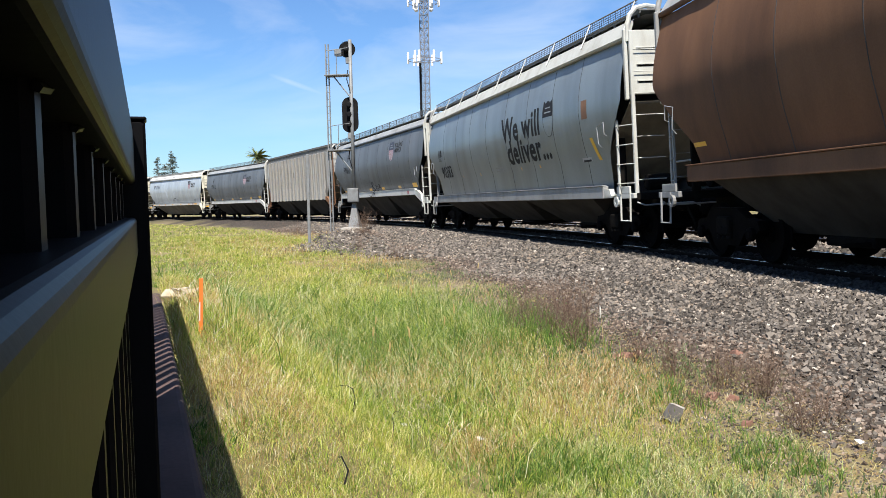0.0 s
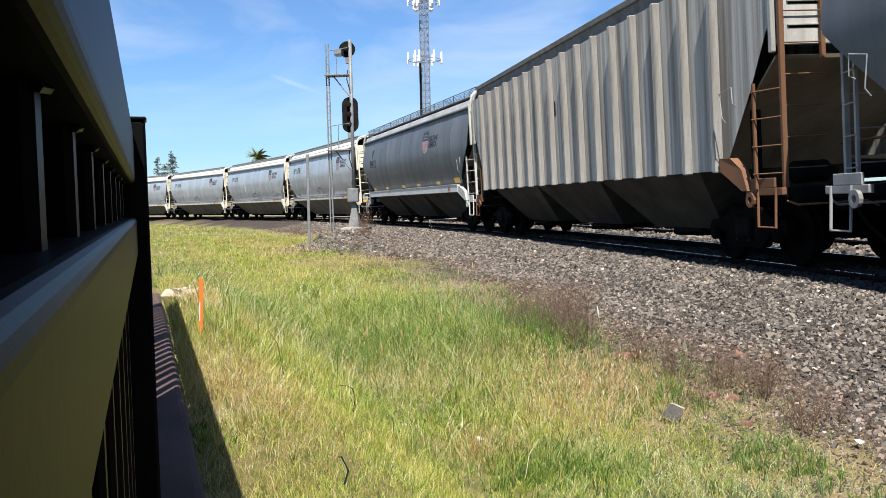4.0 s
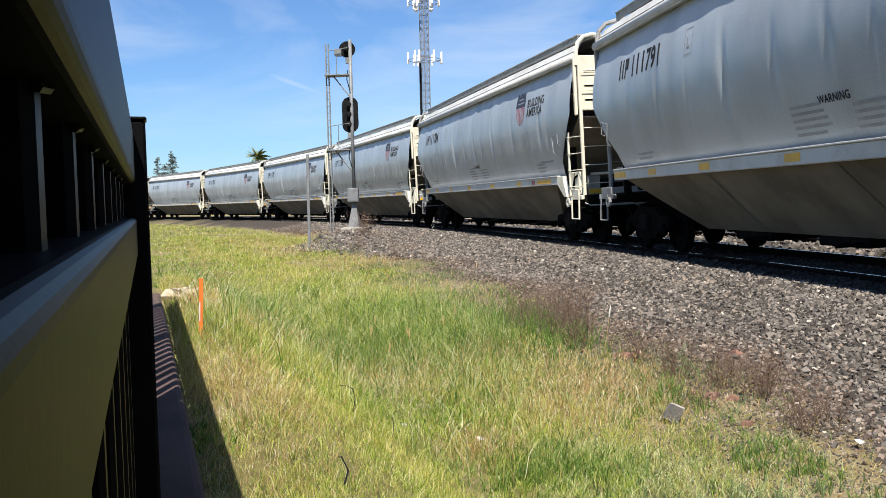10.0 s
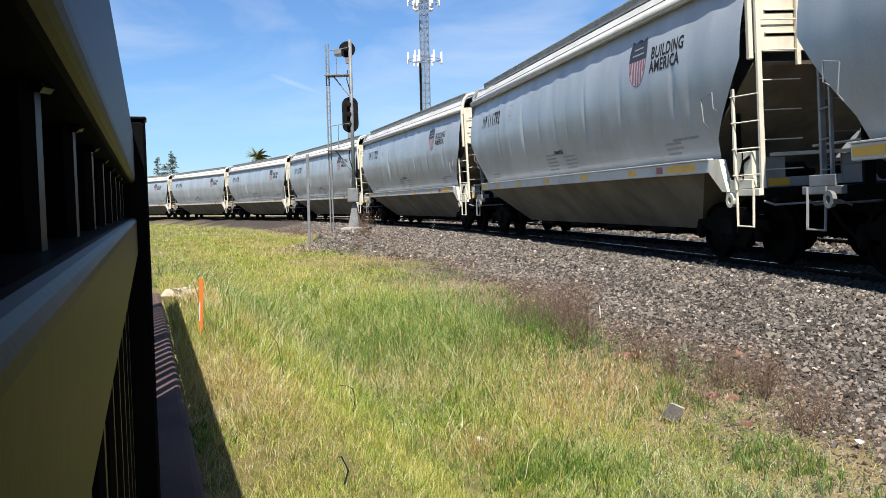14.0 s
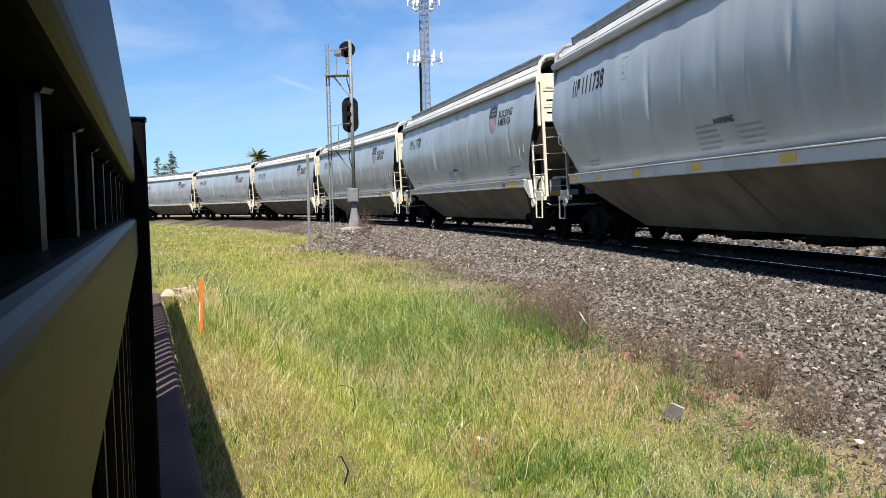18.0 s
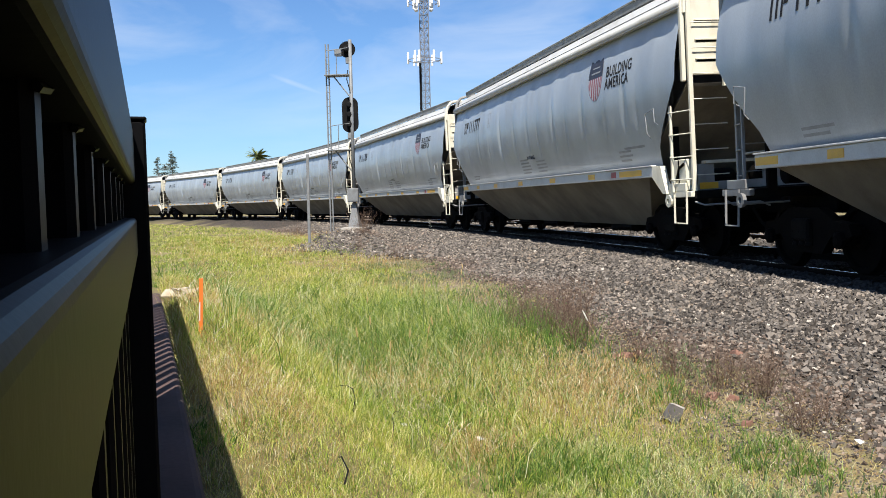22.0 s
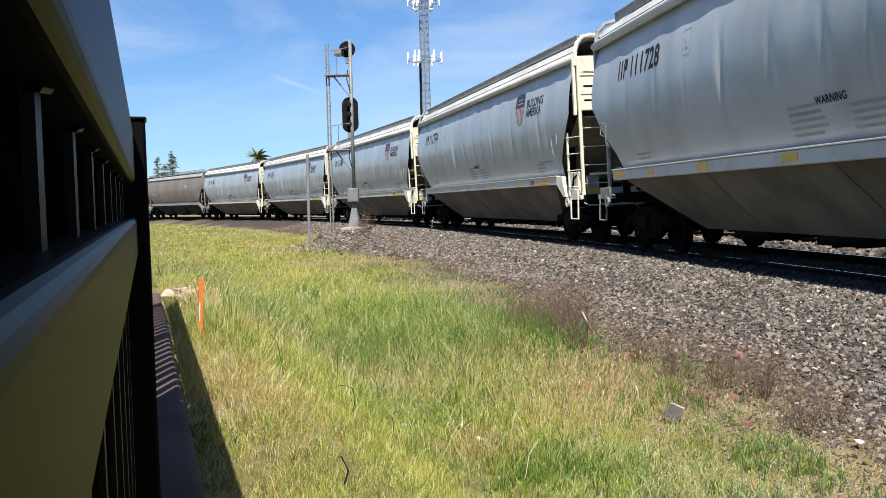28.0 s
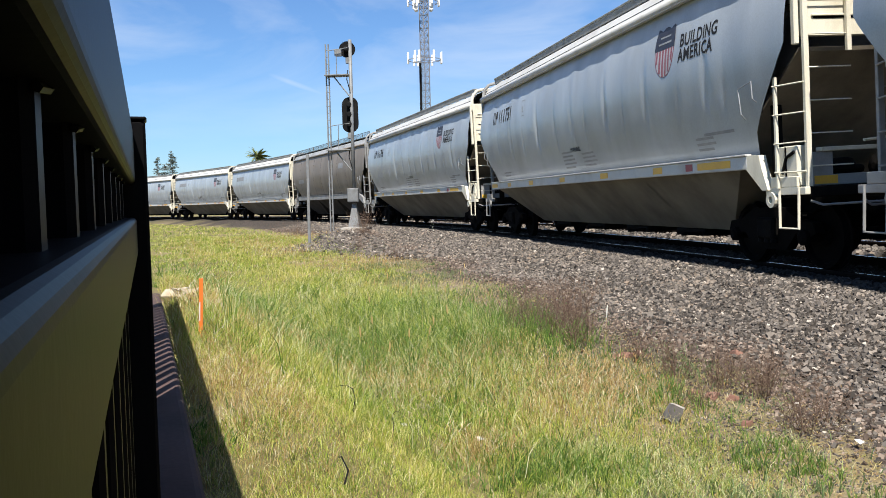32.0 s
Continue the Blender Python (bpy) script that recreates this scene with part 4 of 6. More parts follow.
def emblem(top, x, z, w, h, profile, dents, plain=False):
    """A shield: dark band above, stripes below."""
    def half(t):            # half width down the shield, t from 0 at the top to 1
        return w / 2 * (0.82 + 0.18 * math.sin(math.pi * min(1, t / 0.3) / 2)) if t < 0.3 else w / 2 * math.sqrt(max(0.0, 1 - ((t - 0.3) / 0.7) ** 2.6))
    def strips(rows, k=1.0, cols=8):
        return [[(half(t) * k * q, h * (1 - t) + 0.07 * h * abs(math.cos(math.pi * q)) * max(0, 1 - t / 0.3)) for t, q in ((a, q0), (a, q1), (b, q1), (b, q0))] for a, b in rows for q0, q1 in ((-1 + 2 * i / cols, -1 + 2 * (i + 1) / cols) for i in range(cols))]
    rows = [(i / 20, (i + 1) / 20) for i in range(19)] + [(0.95, 0.995)]
    sh = on_side(top, "emblem", *flat(strips(rows, 1.05)), INK if plain else EMBLEM_RED, x, z - 0.008, profile, dents, "shield emblem with a dark band above" if plain else "shield emblem, dark band over red and white stripes", off=0.003)
    on_side(sh, "emblem_field", *flat(strips(rows, 0.98)), PAINT_BLUE if plain else EMBLEM_WHITE, x, z, profile, dents, off=0.005)
    band = strips([(i * 0.082, (i + 1) * 0.082) for i in range(5)], 1.07)
    on_side(sh, "emblem_band", *flat(band), INK if plain else NAVY, x, z, profile, dents, off=0.007)
    on_side(sh, "band_lettering", *flat(rect(-0.27 * w, 0.27 * w, h * 0.84, h * 0.875) + rect(-0.34 * w, 0.34 * w, h * 0.705, h * 0.745)), FAINT, x, z, profile, dents, off=0.009)
    if not plain:
        for i in range(6):
            c = (i - 2.5) * w * 0.158
            low = next((t for t in (0.99 - 0.01 * k for k in range(60)) if half(t) > abs(c) + w * 0.05), 0.5)
            on_side(sh, "red_stripe", *flat(rect(c - w * 0.043, c + w * 0.043, h * (1 - low), h * 0.59)), EMBLEM_RED, x, z, profile, dents, off=0.007)


def slogan(top, x, z, profile, dents):
    for k, word in enumerate(("BUILDING", "AMERICA")):
        bm, me = letters(word, 0.285, 0.88)
        on_side(top, "slogan", bm, me, INK, x - 0.03 * k, z - 0.235 * k, profile, dents, "black slogan lettering")


def end_gear(top, end, half, mat, dull, plat_z=1.16, lad_mat=None, reach=9.16, inset=1.0, panel=None, low=0.0, boxed=False):
    """End panel, ladders, platform, steps and coupler at one end (1 ahead, -1 behind)."""
    e, lad_mat = end, lad_mat or mat
    # rear ends get the duller paint, their own car's shade put into colour
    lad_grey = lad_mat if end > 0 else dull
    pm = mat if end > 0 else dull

    def bx(x0, x1, *rest):
        return (min(e * x0, e * x1), max(e * x0, e * x1), *rest)
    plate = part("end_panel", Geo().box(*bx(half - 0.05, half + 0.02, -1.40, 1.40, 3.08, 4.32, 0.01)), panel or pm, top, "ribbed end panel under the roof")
    for z in (3.30, 3.62, 3.94):
        part("panel_slot", Geo().box(*bx(half + 0.021, half + 0.026, -1.22, -0.62, z, z + 0.028)), UNDER, plate, "dark slot in the panel")
        part("panel_lip", Geo().box(*bx(half + 0.021, half + 0.05, -1.25, -0.60, z + 0.03, z + 0.055, 0.004)), panel or pm, plate)
    for s in (-1, 1):
        part("corner_post", Geo().box(*bx(half - 0.06, half + 0.03, s * 1.46 - 0.035, s * 1.46 + 0.035, 2.98, 4.34, 0.012)), panel or pm, top)
        part("roof_bow", Geo().tube([(e * (half + 0.02), s * 1.42, 4.10), (e * (half + 0.03), s * 1.41, 4.42), (e * (half + 0.03), s * 1.36, 4.60), (e * (half + 0.02), s * 1.22, 4.74), (e * (half - 0.05), s * 0.98, 4.80), (e * (half - 0.2), s * 0.7, 4.80)], 0.05, 8), panel or pm, top)
        corner_ladder(top, e, s, half, lad_grey, 4.30)
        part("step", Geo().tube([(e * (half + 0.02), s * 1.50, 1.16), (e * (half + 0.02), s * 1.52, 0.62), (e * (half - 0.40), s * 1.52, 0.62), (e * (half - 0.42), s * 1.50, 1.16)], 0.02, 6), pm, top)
        if e > 0:
            hang = [(inset + 0.02, 1.63 - low), (inset + 0.02, 1.44 - low), (0.76, 1.13), (0.62, 1.13), (0.76, 1.44 - low), (inset - 0.28, 1.62 - low)]
            g = Geo().rings([[(e * (half - a), s * (1.575 if a > 0.9 else 1.55), b) for a, b in hang], [(e * (half - a), s * 1.44, b) for a, b in hang]])
            part("sill_bracket", g, pm, top)
        part("jacking_lug", Geo().disc((e * (half - 0.55), s * 1.54, 1.0), (0, s, 0), [(-0.04, 0.10), (0.02, 0.11), (0.02, 0.05), (-0.04, 0.045)], 12), pm, top)
        part("grab_iron", Geo().tube([(e * (half - 1.02), s * 1.60, 2.12), (e * (half - 1.02), s * 1.67, 2.2), (e * (half - 1.08), s * 1.67, 2.56), (e * (half - 0.74), s * 1.67, 2.62), (e * (half - 0.72), s * 1.67, 2.38), (e * (half - 0.74), s * 1.60, 2.34)], 0.009, 6), FAINT, top, "grey bent grab iron")
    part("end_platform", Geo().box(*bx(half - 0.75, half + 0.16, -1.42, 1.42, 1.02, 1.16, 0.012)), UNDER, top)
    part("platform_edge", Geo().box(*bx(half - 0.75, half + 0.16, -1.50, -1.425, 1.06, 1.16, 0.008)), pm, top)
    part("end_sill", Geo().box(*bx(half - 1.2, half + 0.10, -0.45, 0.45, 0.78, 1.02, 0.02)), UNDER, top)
    part("end_slope_sheet", Geo().add([(e * (half - 0.04), -1.40, 2.95), (e * (half - 0.04), 1.40, 2.95), (e * (half - 2.3), 1.22, 1.45), (e * (half - 2.3), -1.22, 1.45),
                                      (e * (half - 0.06), -1.40, 2.90), (e * (half - 0.06), 1.40, 2.90), (e * (half - 2.3), 1.22, 1.40), (e * (half - 2.3), -1.22, 1.40)],
                                     [(0, 1, 2, 3), (7, 6, 5, 4), (0, 3, 7, 4), (1, 5, 6, 2), (0, 4, 5, 1), (3, 2, 6, 7)]), END_DIRT, top, "dusty sloped end sheet")
    part("brake_cylinder", Geo().disc((e * (half - 0.55), -0.55, 1.36), (0, 1, 0), [(-0.32, 0.10), (-0.30, 0.16), (0.2, 0.16), (0.24, 0.08), (0.4, 0.05)], 12), UNDER, top)
    part("handbrake_bar", Geo().tube([(e * (half + 0.04), -0.55, 1.72), (e * (half + 0.04), 0.25, 1.78), (e * (half + 0.04), 0.28, 1.45)], 0.022, 6), mat, top, "pale bent hand grip")
    part("end_brace", Geo().box(*bx(half - 0.9, half - 0.84, -1.3, -1.15, 1.16, 2.3, 0.01)), UNDER, top)
    part("corner_plate", Geo().box(*bx(half - 0.62, half - 0.02, -1.50, -1.46, 1.16, 1.30, 0.008)), pm, top)
    if boxed:
        box = part("corner_box", Geo().box(*bx(half - 0.56, half - 0.08, -1.45, -1.32, 1.17, 1.70, 0.012)), mat, top, "cream equipment box at the corner")
        part("box_brace", Geo().tube([(e * (half - 0.40), -1.462, 1.34), (e * (half - 0.30), -1.462, 1.55), (e * (half - 0.12), -1.462, 1.62)], 0.022, 6), UNDER, box)
        part("box_edge", Geo().box(*bx(half - 0.34, half - 0.31, -1.458, -1.451, 1.18, 1.69)), UNDER, box)
        # bulkhead below the flange: its shade is painted as grey
        wall = part("end_bulkhead", Geo().box(*bx(half - 0.13, half - 0.09, -1.22, -0.92, 1.16, 1.60, 0.006)).box(*bx(half - 0.13, half - 0.09, -0.92, 0.0, 1.16, 1.30, 0.006)).box(*bx(half - 0.13, half - 0.09, 0.0, 1.22, 1.16, 1.60, 0.006)), SILL_OLD, top, "end bulkhead with an opening, greyed to hold its shade")
        part("bulkhead_flange", Geo().box(*bx(half - 0.16, half - 0.02, -1.12, 0.30, 1.605, 1.66, 0.006)), mat, wall, "cream flange along the bulkhead")
        part("amber_plate", Geo().box(*bx(half - 0.088, half - 0.083, -1.20, -0.86, 1.18, 1.29)), YELLOW, wall, "dull amber plate")
    part("air_tank", Geo().disc((e * (half - 0.75), 0.6, 1.38), (0, 1, 0), [(-0.42, 0.05), (-0.38, 0.17), (0.38, 0.17), (0.42, 0.05)], 12), UNDER, top)
    part("coupler", Geo().box(*bx(half + 0.08, reach - 0.16, -0.09, 0.09, 0.72, 0.92, 0.02)).box(*bx(reach - 0.24, reach, -0.16, 0.15, 0.66, 0.98, 0.05)), WHEEL_M, top)
    part("air_hose", Geo().tube([(e * (half + 0.12), -0.35, 0.82), (e * (half + 0.35), -0.36, 0.60), (e * (reach - 0.16), -0.30, 0.36), (e * (reach - 0.01), -0.22, 0.40)], 0.028, 6), UNDER, top)
    part("uncoupling_lever", Geo().tube([(e * (half + 0.14), -1.42, 0.98), (e * (half + 0.22), -1.30, 0.92), (e * (half + 0.26), -0.3, 0.92), (e * (half + 0.3), -0.14, 0.84)], 0.016, 5), dull, top)


def frustum(x0, x1, y, z, bx0, bx1, by, bz):
    return Geo().add([(x0, -y, z), (x1, -y, z), (x1, y, z), (x0, y, z), (bx0, -by, bz), (bx1, -by, bz), (bx1, by, bz), (bx0, by, bz)],
                     [(0, 1, 2, 3), (7, 6, 5, 4), (0, 4, 5, 1), (1, 5, 6, 2), (2, 6, 7, 3), (3, 7, 4, 0)])


def gates(top, xs, z):
    for x in xs:
        g = part("outlet_gate", Geo().box(x - 0.55, x + 0.55, -0.62, 0.62, z - 0.14, z, 0.02), UNDER, top)
        part("gate_shaft", Geo().tube([(x + 0.45, -1.0, z - 0.08), (x + 0.45, 1.0, z - 0.08)], 0.035, 6), UNDER, g)


def roof(top, half, mat, eave, walk_z=4.84, grate=None, shell=None, flat_eave=False):
    grate = grate or GRATE
    g = Geo()
    up = 0.10 if shell else 0.0
    rim = 1.46 if shell else 1.40
    pts = [(-rim, 4.30), (-1.24, 4.54 + up * 0.8), (-1.0, 4.62 + up), (-0.5, 4.66 + up), (0, 4.67 + up), (0.5, 4.66 + up), (1.0, 4.62 + up), (1.24, 4.54 + up * 0.8), (rim, 4.30)]
    g.grid([[(half * (2 * i / 24 - 1), y, z) for y, z in reversed(pts)] for i in range(25)])
    part("roof", g, shell or mat, top, "", False)
    for s in (-1, 1):
        if flat_eave:
            edge = [(1.36, 4.15), (1.45, 4.16), (1.48, 4.20), (1.32, 4.50), (1.26, 4.48)]
            part("top_chord", Geo().rings([[(x, s * y, z) for y, z in edge] for x in (-half, 0.0, half)]), eave, top, "pale slanted top chord")
        else:
            y, r = (1.465, 0.085) if shell else (1.395, 0.05)
            part("top_chord", Geo().tube([(-half, s * y, 4.27), (half, s * y, 4.27)], r, 10), eave, top, "rounded white top chord" if shell else "rounded top chord", True)
        if shell:
            part("eave_lip", Geo().box(-half, half, min(s * 1.42, s * 1.515), max(s * 1.42, s * 1.515), 4.185, 4.235, 0.008), eave, top)
        stop = half - 0.45 if shell else half + 0.05
        part("running_board", Geo().box(-stop, stop, min(s * 0.66, s * 1.16), max(s * 0.66, s * 1.16), walk_z - 0.035, walk_z, 0.006), grate, top, "steel grating walkway on the roof")
        skirt = Geo()
        skirt.box(-stop, stop, min(s * 1.125, s * 1.145), max(s * 1.125, s * 1.145), 4.64 + up * 0.6, walk_z - 0.036)
        if shell:
            # a black strip draws the shadow line between chord and roof slope
            part("roof_seam", Geo().tube([(-half, s * 1.36, 4.44), (half, s * 1.36, 4.44)], 0.012, 4), UNDER, top, "dark strip for the shadow gap below the roof slope")
        for i in range(17):
            x = -stop + 0.1 + (2 * stop - 0.2) * i / 16
            skirt.box(x - 0.02, x + 0.02, min(s * 1.10, s * 1.135), max(s * 1.10, s * 1.135), 4.56, walk_z - 0.036)
        part("board_support", skirt, grate, top)
    part("hatch_coaming", Geo().box(-half + 0.5, half - 0.5, -0.32, 0.32, 4.62, 4.76 + up * 0.6, 0.02), mat, top)
    cover = Geo().box(-0.62, 0.62, -0.38, 0.38, 4.74 + up * 0.6, 4.80 + up * 0.6, 0.025).mesh("hatch_cover", mat)
    for i in range(11):
        ob = part("hatch_cover", cover, mat, top)
        ob.location = (-half + 1.25 + (2 * half - 2.5) * i / 10, 0, 0)


HALF = 8.38


def car_modern(moving):
    """Smooth-sided jumbo hopper, light grey with a white sill."""
    top = thing("hopper_car", "light grey curved-side covered hopper car with cream ends", "hopper car", "freight cars of the train")
    rows = side_sheet(PROFILE_A, HALF, ([1.62, 1.95, 3.02, 4.3], [7.25, 7.38, HALF - 0.03, HALF - 0.03]), dents_a)
    both_sides(top, "side_sheet", rows, PAINT_GREY)
    for s in (-1, 1):
        sill = part("side_sill", Geo().box(-7.3, 7.3, min(s * 1.46, s * 1.575), max(s * 1.46, s * 1.575), 1.43, 1.625, 0.012), SILL, top, "white painted side sill")
        part("sill_edge", Geo().box(-7.3, 7.3, min(s * 1.50, s * 1.60), max(s * 1.50, s * 1.60), 1.625, 1.648, 0.004), SILL, sill)
        for x, w in ((-6.95, 0.62), (-5.3, 0.34), (-3.2, 0.36), (-0.7, 0.36), (1.9, 0.40), (4.4, 0.36), (6.35, 1.0)):
            part("reflector", Geo().box(x - w / 2, x + w / 2, min(s * 1.575, s * 1.580), max(s * 1.575, s * 1.580), 1.475, 1.585), YELLOW, sill, "amber reflector")
        part("red_plate", Geo().box(5.45, 5.68, min(s * 1.575, s * 1.580), max(s * 1.575, s * 1.580), 1.475, 1.585), RED, sill, "red reflector plate")
    tr = part("hopper_trough", frustum(-6.95, 6.95, 1.47, 1.45, -5.2, 5.2, 0.62, 0.46), TROUGH, top, "grimy tapered hopper trough")
    for x in (-3.4, 0.0, 3.4):
        part("trough_seam", Geo().add([(x - 0.03, -1.475, 1.44), (x + 0.03, -1.475, 1.44), (x + 0.33, -0.64, 0.47), (x + 0.27, -0.64, 0.47)], [(0, 3, 2, 1)]), TROUGH, tr)
    gates(top, (-3.6, -1.2, 1.2, 3.6), 0.46)
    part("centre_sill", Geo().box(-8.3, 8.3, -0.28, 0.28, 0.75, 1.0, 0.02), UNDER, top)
    roof(top, HALF, ROOF_M, SILL, 4.88, GRATE_PALE, SILL)
    for e in (1, -1):
        end_gear(top, e, HALF, CREAM, SILL_OLD, inset=1.1, boxed=e > 0)
        truck(top, e * 6.97, moving)
    emblem(top, 4.85, 3.08, 0.70, 0.78, PROFILE_A, dents_a)
    slogan(top, 5.42, 3.48, PROFILE_A, dents_a)
    bm, me = letters("WARNING", 0.135, 0.95)
    on_side(top, "warning_stencil", bm, me, INK, -0.22, 2.13, PROFILE_A, dents_a)
    for x, n, w in ((-0.85, 5, 0.8), (0.42, 4, 0.8), (-6.3, 2, 0.75), (5.6, 3, 0.6)):
        for k in range(n):
            on_side(top, "stencil_line", *flat(rect(0, w * (0.82 + 0.06 * (k * 7 % 4)), 0, 0.04)), FAINT, x, 1.78 + 0.085 * k, PROFILE_A, dents_a)
    on_side(top, "stencil_line", *flat(rect(0, 0.9, 0, 0.045)), FAINT, 5.9, 2.0, PROFILE_A, dents_a)
    on_side(top, "stencil_box", *flat(rect(0, 0.26, 0, 0.012) + rect(0, 0.26, 0.40, 0.412) + rect(0, 0.012, 0.012, 0.40) + rect(0.248, 0.26, 0.012, 0.40) + rect(0.08, 0.18, 0.10, 0.13) + rect(0.08, 0.11, 0.13, 0.27)), FAINT, -3.72, 3.30, PROFILE_A, dents_a)
    return top


PROFILE_B = smooth_profile([(1.30, 1.60), (1.42, 1.9), (1.53, 2.35), (1.595, 2.85), (1.605, 3.0), (1.57, 3.35), (1.505, 3.7), (1.425, 4.0), (1.365, 4.22)], 26)


def dents_b(x, z):
    return 0.004 * math.sin(x * 2.9) + 0.003 * math.sin(x * 5.3 + z)


SEAMS = (-6.4, -4.55, -2.65, -0.75, 1.25, 3.2, 5.1, 6.8)


def car_older(moving, name, label, paint, sill_mat, end_mat, half=8.85, inset=1.5, low=0.0, rail_z=4.92, slant=False):
    """Three-bay hopper with seamed sides and a railed walkway."""
    top = thing(name, label, "hopper car", "freight cars of the train")
    k = half / HALF
    prof = [(w, z if z > 1.9 else 1.9 - (1.9 - z) * (1 + low / 0.24)) for w, z in PROFILE_B]
    zb = prof[0][1]
    rows = side_sheet(prof, half, ([zb, 1.95, 3.0, 4.3], [half - inset, half - inset + 0.13, half - 0.03, half - 0.03]), dents_b, 300)
    both_sides(top, "side_sheet", rows, paint)
    for c in SEAMS:
        for s in (-1, 1):
            zs = np.linspace(zb + 0.06, 4.18, 22)
            ys = [s * (width_at(prof, z) + dents_b(c, z)) for z in zs]
            part("weld_seam", Geo().grid([[(c + dx * s, y + s * o, z) for dx, o in ((0.013, -0.003), (0.006, 0.0035), (-0.006, 0.0035), (-0.013, -0.003))] for y, z in zip(ys, zs)]), SEAM, top, "dark vertical weld seam")
    wz = 4.72 if slant else 4.69
    for s in (-1, 1):
        sill = part("side_sill", Geo().box(-half + inset - 0.05, half - inset + 0.05, min(s * 1.46, s * 1.585), max(s * 1.46, s * 1.585), 1.43 - low, 1.69 - low, 0.012), sill_mat, top)
        part("sill_edge", Geo().box(-half + inset - 0.05, half - inset + 0.05, min(s * 1.50, s * 1.605), max(s * 1.50, s * 1.605), 1.69 - low, 1.71 - low, 0.004), sill_mat, sill)
        wr = part("walkway_rail", Geo().tube([(-half, s * 1.16, rail_z), (half, s * 1.16, rail_z)], 0.016, 5), GRATE, top)
        n = 9 if slant else 15
        pg = Geo().tube([(0, s * 1.42, 4.36) if slant else (0, s * 1.16, wz), (0, s * 1.16, rail_z)], 0.016, 4).mesh("rail_post", SILL if slant else GRATE)
        for i in range(n):
            part("rail_post", pg, GRATE, wr).location = (-half + 0.1 + (2 * half - 0.2) * i / (n - 1), 0, 0)
        scr = Geo()
        z = wz + 0.035
        while z < rail_z - 0.02:
            scr.tube([(-half, s * 1.16, z), (half, s * 1.16, z)], 0.007, 3)
            z += 0.045
        for i in range(150):
            x = -half + 2 * half * (i + 0.5) / 150
            scr.tube([(x, s * 1.16, wz), (x, s * 1.16, rail_z)], 0.006, 3)
        part("walkway_screen", scr, GRATE, wr, "wire screen along the roof walkway")
    for c in (-4.35, 0.0, 4.35):
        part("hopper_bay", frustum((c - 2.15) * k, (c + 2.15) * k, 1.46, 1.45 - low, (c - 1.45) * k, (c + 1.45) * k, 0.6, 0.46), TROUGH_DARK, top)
    gates(top, (-4.35 * k, 0, 4.35 * k), 0.46)
    part("centre_sill", Geo().box(-half - 0.05, half + 0.05, -0.28, 0.28, 0.75, 1.0, 0.02), UNDER, top)
    roof(top, half, ROOF_M, END_PALE if slant else paint, wz, flat_eave=slant)
    for e in (1, -1):
        end_gear(top, e, half, end_mat, SILL_OLD, lad_mat=end_mat, reach=9.5, inset=inset, low=low)
        truck(top, e * (half - 1.6), moving)
    return top


def sheen_panel(top, name, x0, x1, z0, z1, mat, label="", profile=None, dents=None):
    return on_side(top, name, *flat(rect(x0, x1, 0, z1 - z0)), mat, 0.0, z0, profile or PROFILE_B, dents or dents_b, label)


def car_ribbed(moving, half=8.7):
    """Flat side with outside ribs."""
    top = thing("ribbed_hopper_car", "weathered off-white hopper car with outside side ribs", "hopper car", "freight cars of the train")
    prof = [(1.46, 1.45), (1.46, 2.5), (1.46, 3.5), (1.46, 4.40)]
    both_sides(top, "side_sheet", side_sheet(prof, half, ([1.45, 2.0, 3.0, 4.3], [half - 1.35, half - 1.2, half - 0.03, half - 0.03]), lambda x, z: 0.0, 40), PAINT_RIB)
    for s in (-1, 1):
        rib = Geo().box(-0.06, 0.06, min(s * 1.462, s * 1.60), max(s * 1.462, s * 1.60), 1.42, 4.40, 0.015).mesh("side_rib", PAINT_RIB)
        for i in range(16):
            ob = part("side_rib", rib, PAINT_RIB, top)
            ob.location = (-half + 1.45 + (2 * half - 2.9) * i / 15, 0, 0)
        part("walkway_edge", Geo().box(-half, half, min(s * 1.0, s * 1.3), max(s * 1.0, s * 1.3), 4.72, 4.86, 0.02), GRATE, top)
        part("roof_side", Geo().box(-half, half, min(s * 1.22, s * 1.26), max(s * 1.22, s * 1.26), 4.3, 4.722), GRATE, top)
    for c in (-4.35, 0.0, 4.35):
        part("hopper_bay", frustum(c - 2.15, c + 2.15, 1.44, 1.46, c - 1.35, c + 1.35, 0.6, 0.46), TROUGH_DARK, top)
    gates(top, (-4.35, 0, 4.35), 0.46)
    part("centre_sill", Geo().box(-half - 0.05, half + 0.05, -0.28, 0.28, 0.75, 1.0, 0.02), UNDER, top)
    roof(top, half, GRATE, GRATE)
    for e in (1, -1):
        end_gear(top, e, half, PAINT_BROWN, PAINT_BROWN, lad_mat=PAINT_BROWN, reach=9.5, inset=1.3, panel=PAINT_RIB)
        truck(top, e * (half - 1.5), moving)
    return top


def car_number(top, text, x, z, size, profile, dents, mark=None, stretch=0.88, gap=0.58):
    """Owner's mark as plain bars, then the car's number."""
    w = size * 0.17
    mx, mz = mark or (x, z)
    h = size * 0.70
    bars = rect(0, w * 0.6, 0, h) + rect(w * 1.5, w * 2.1, 0, h) + rect(w * 2.9, w * 3.5, 0, h) + rect(w * 3.6, w * 4.9, h * 0.42, h)
    on_side(top, "owner_mark", *flat(bars), INK, mx, mz, profile, dents, "plain dark owner's mark")
    bm, me = letters(text, size, stretch)
    return on_side(top, "car_number", bm, me, INK, x if mark else x + gap, z, profile, dents, "black stencilled car number")


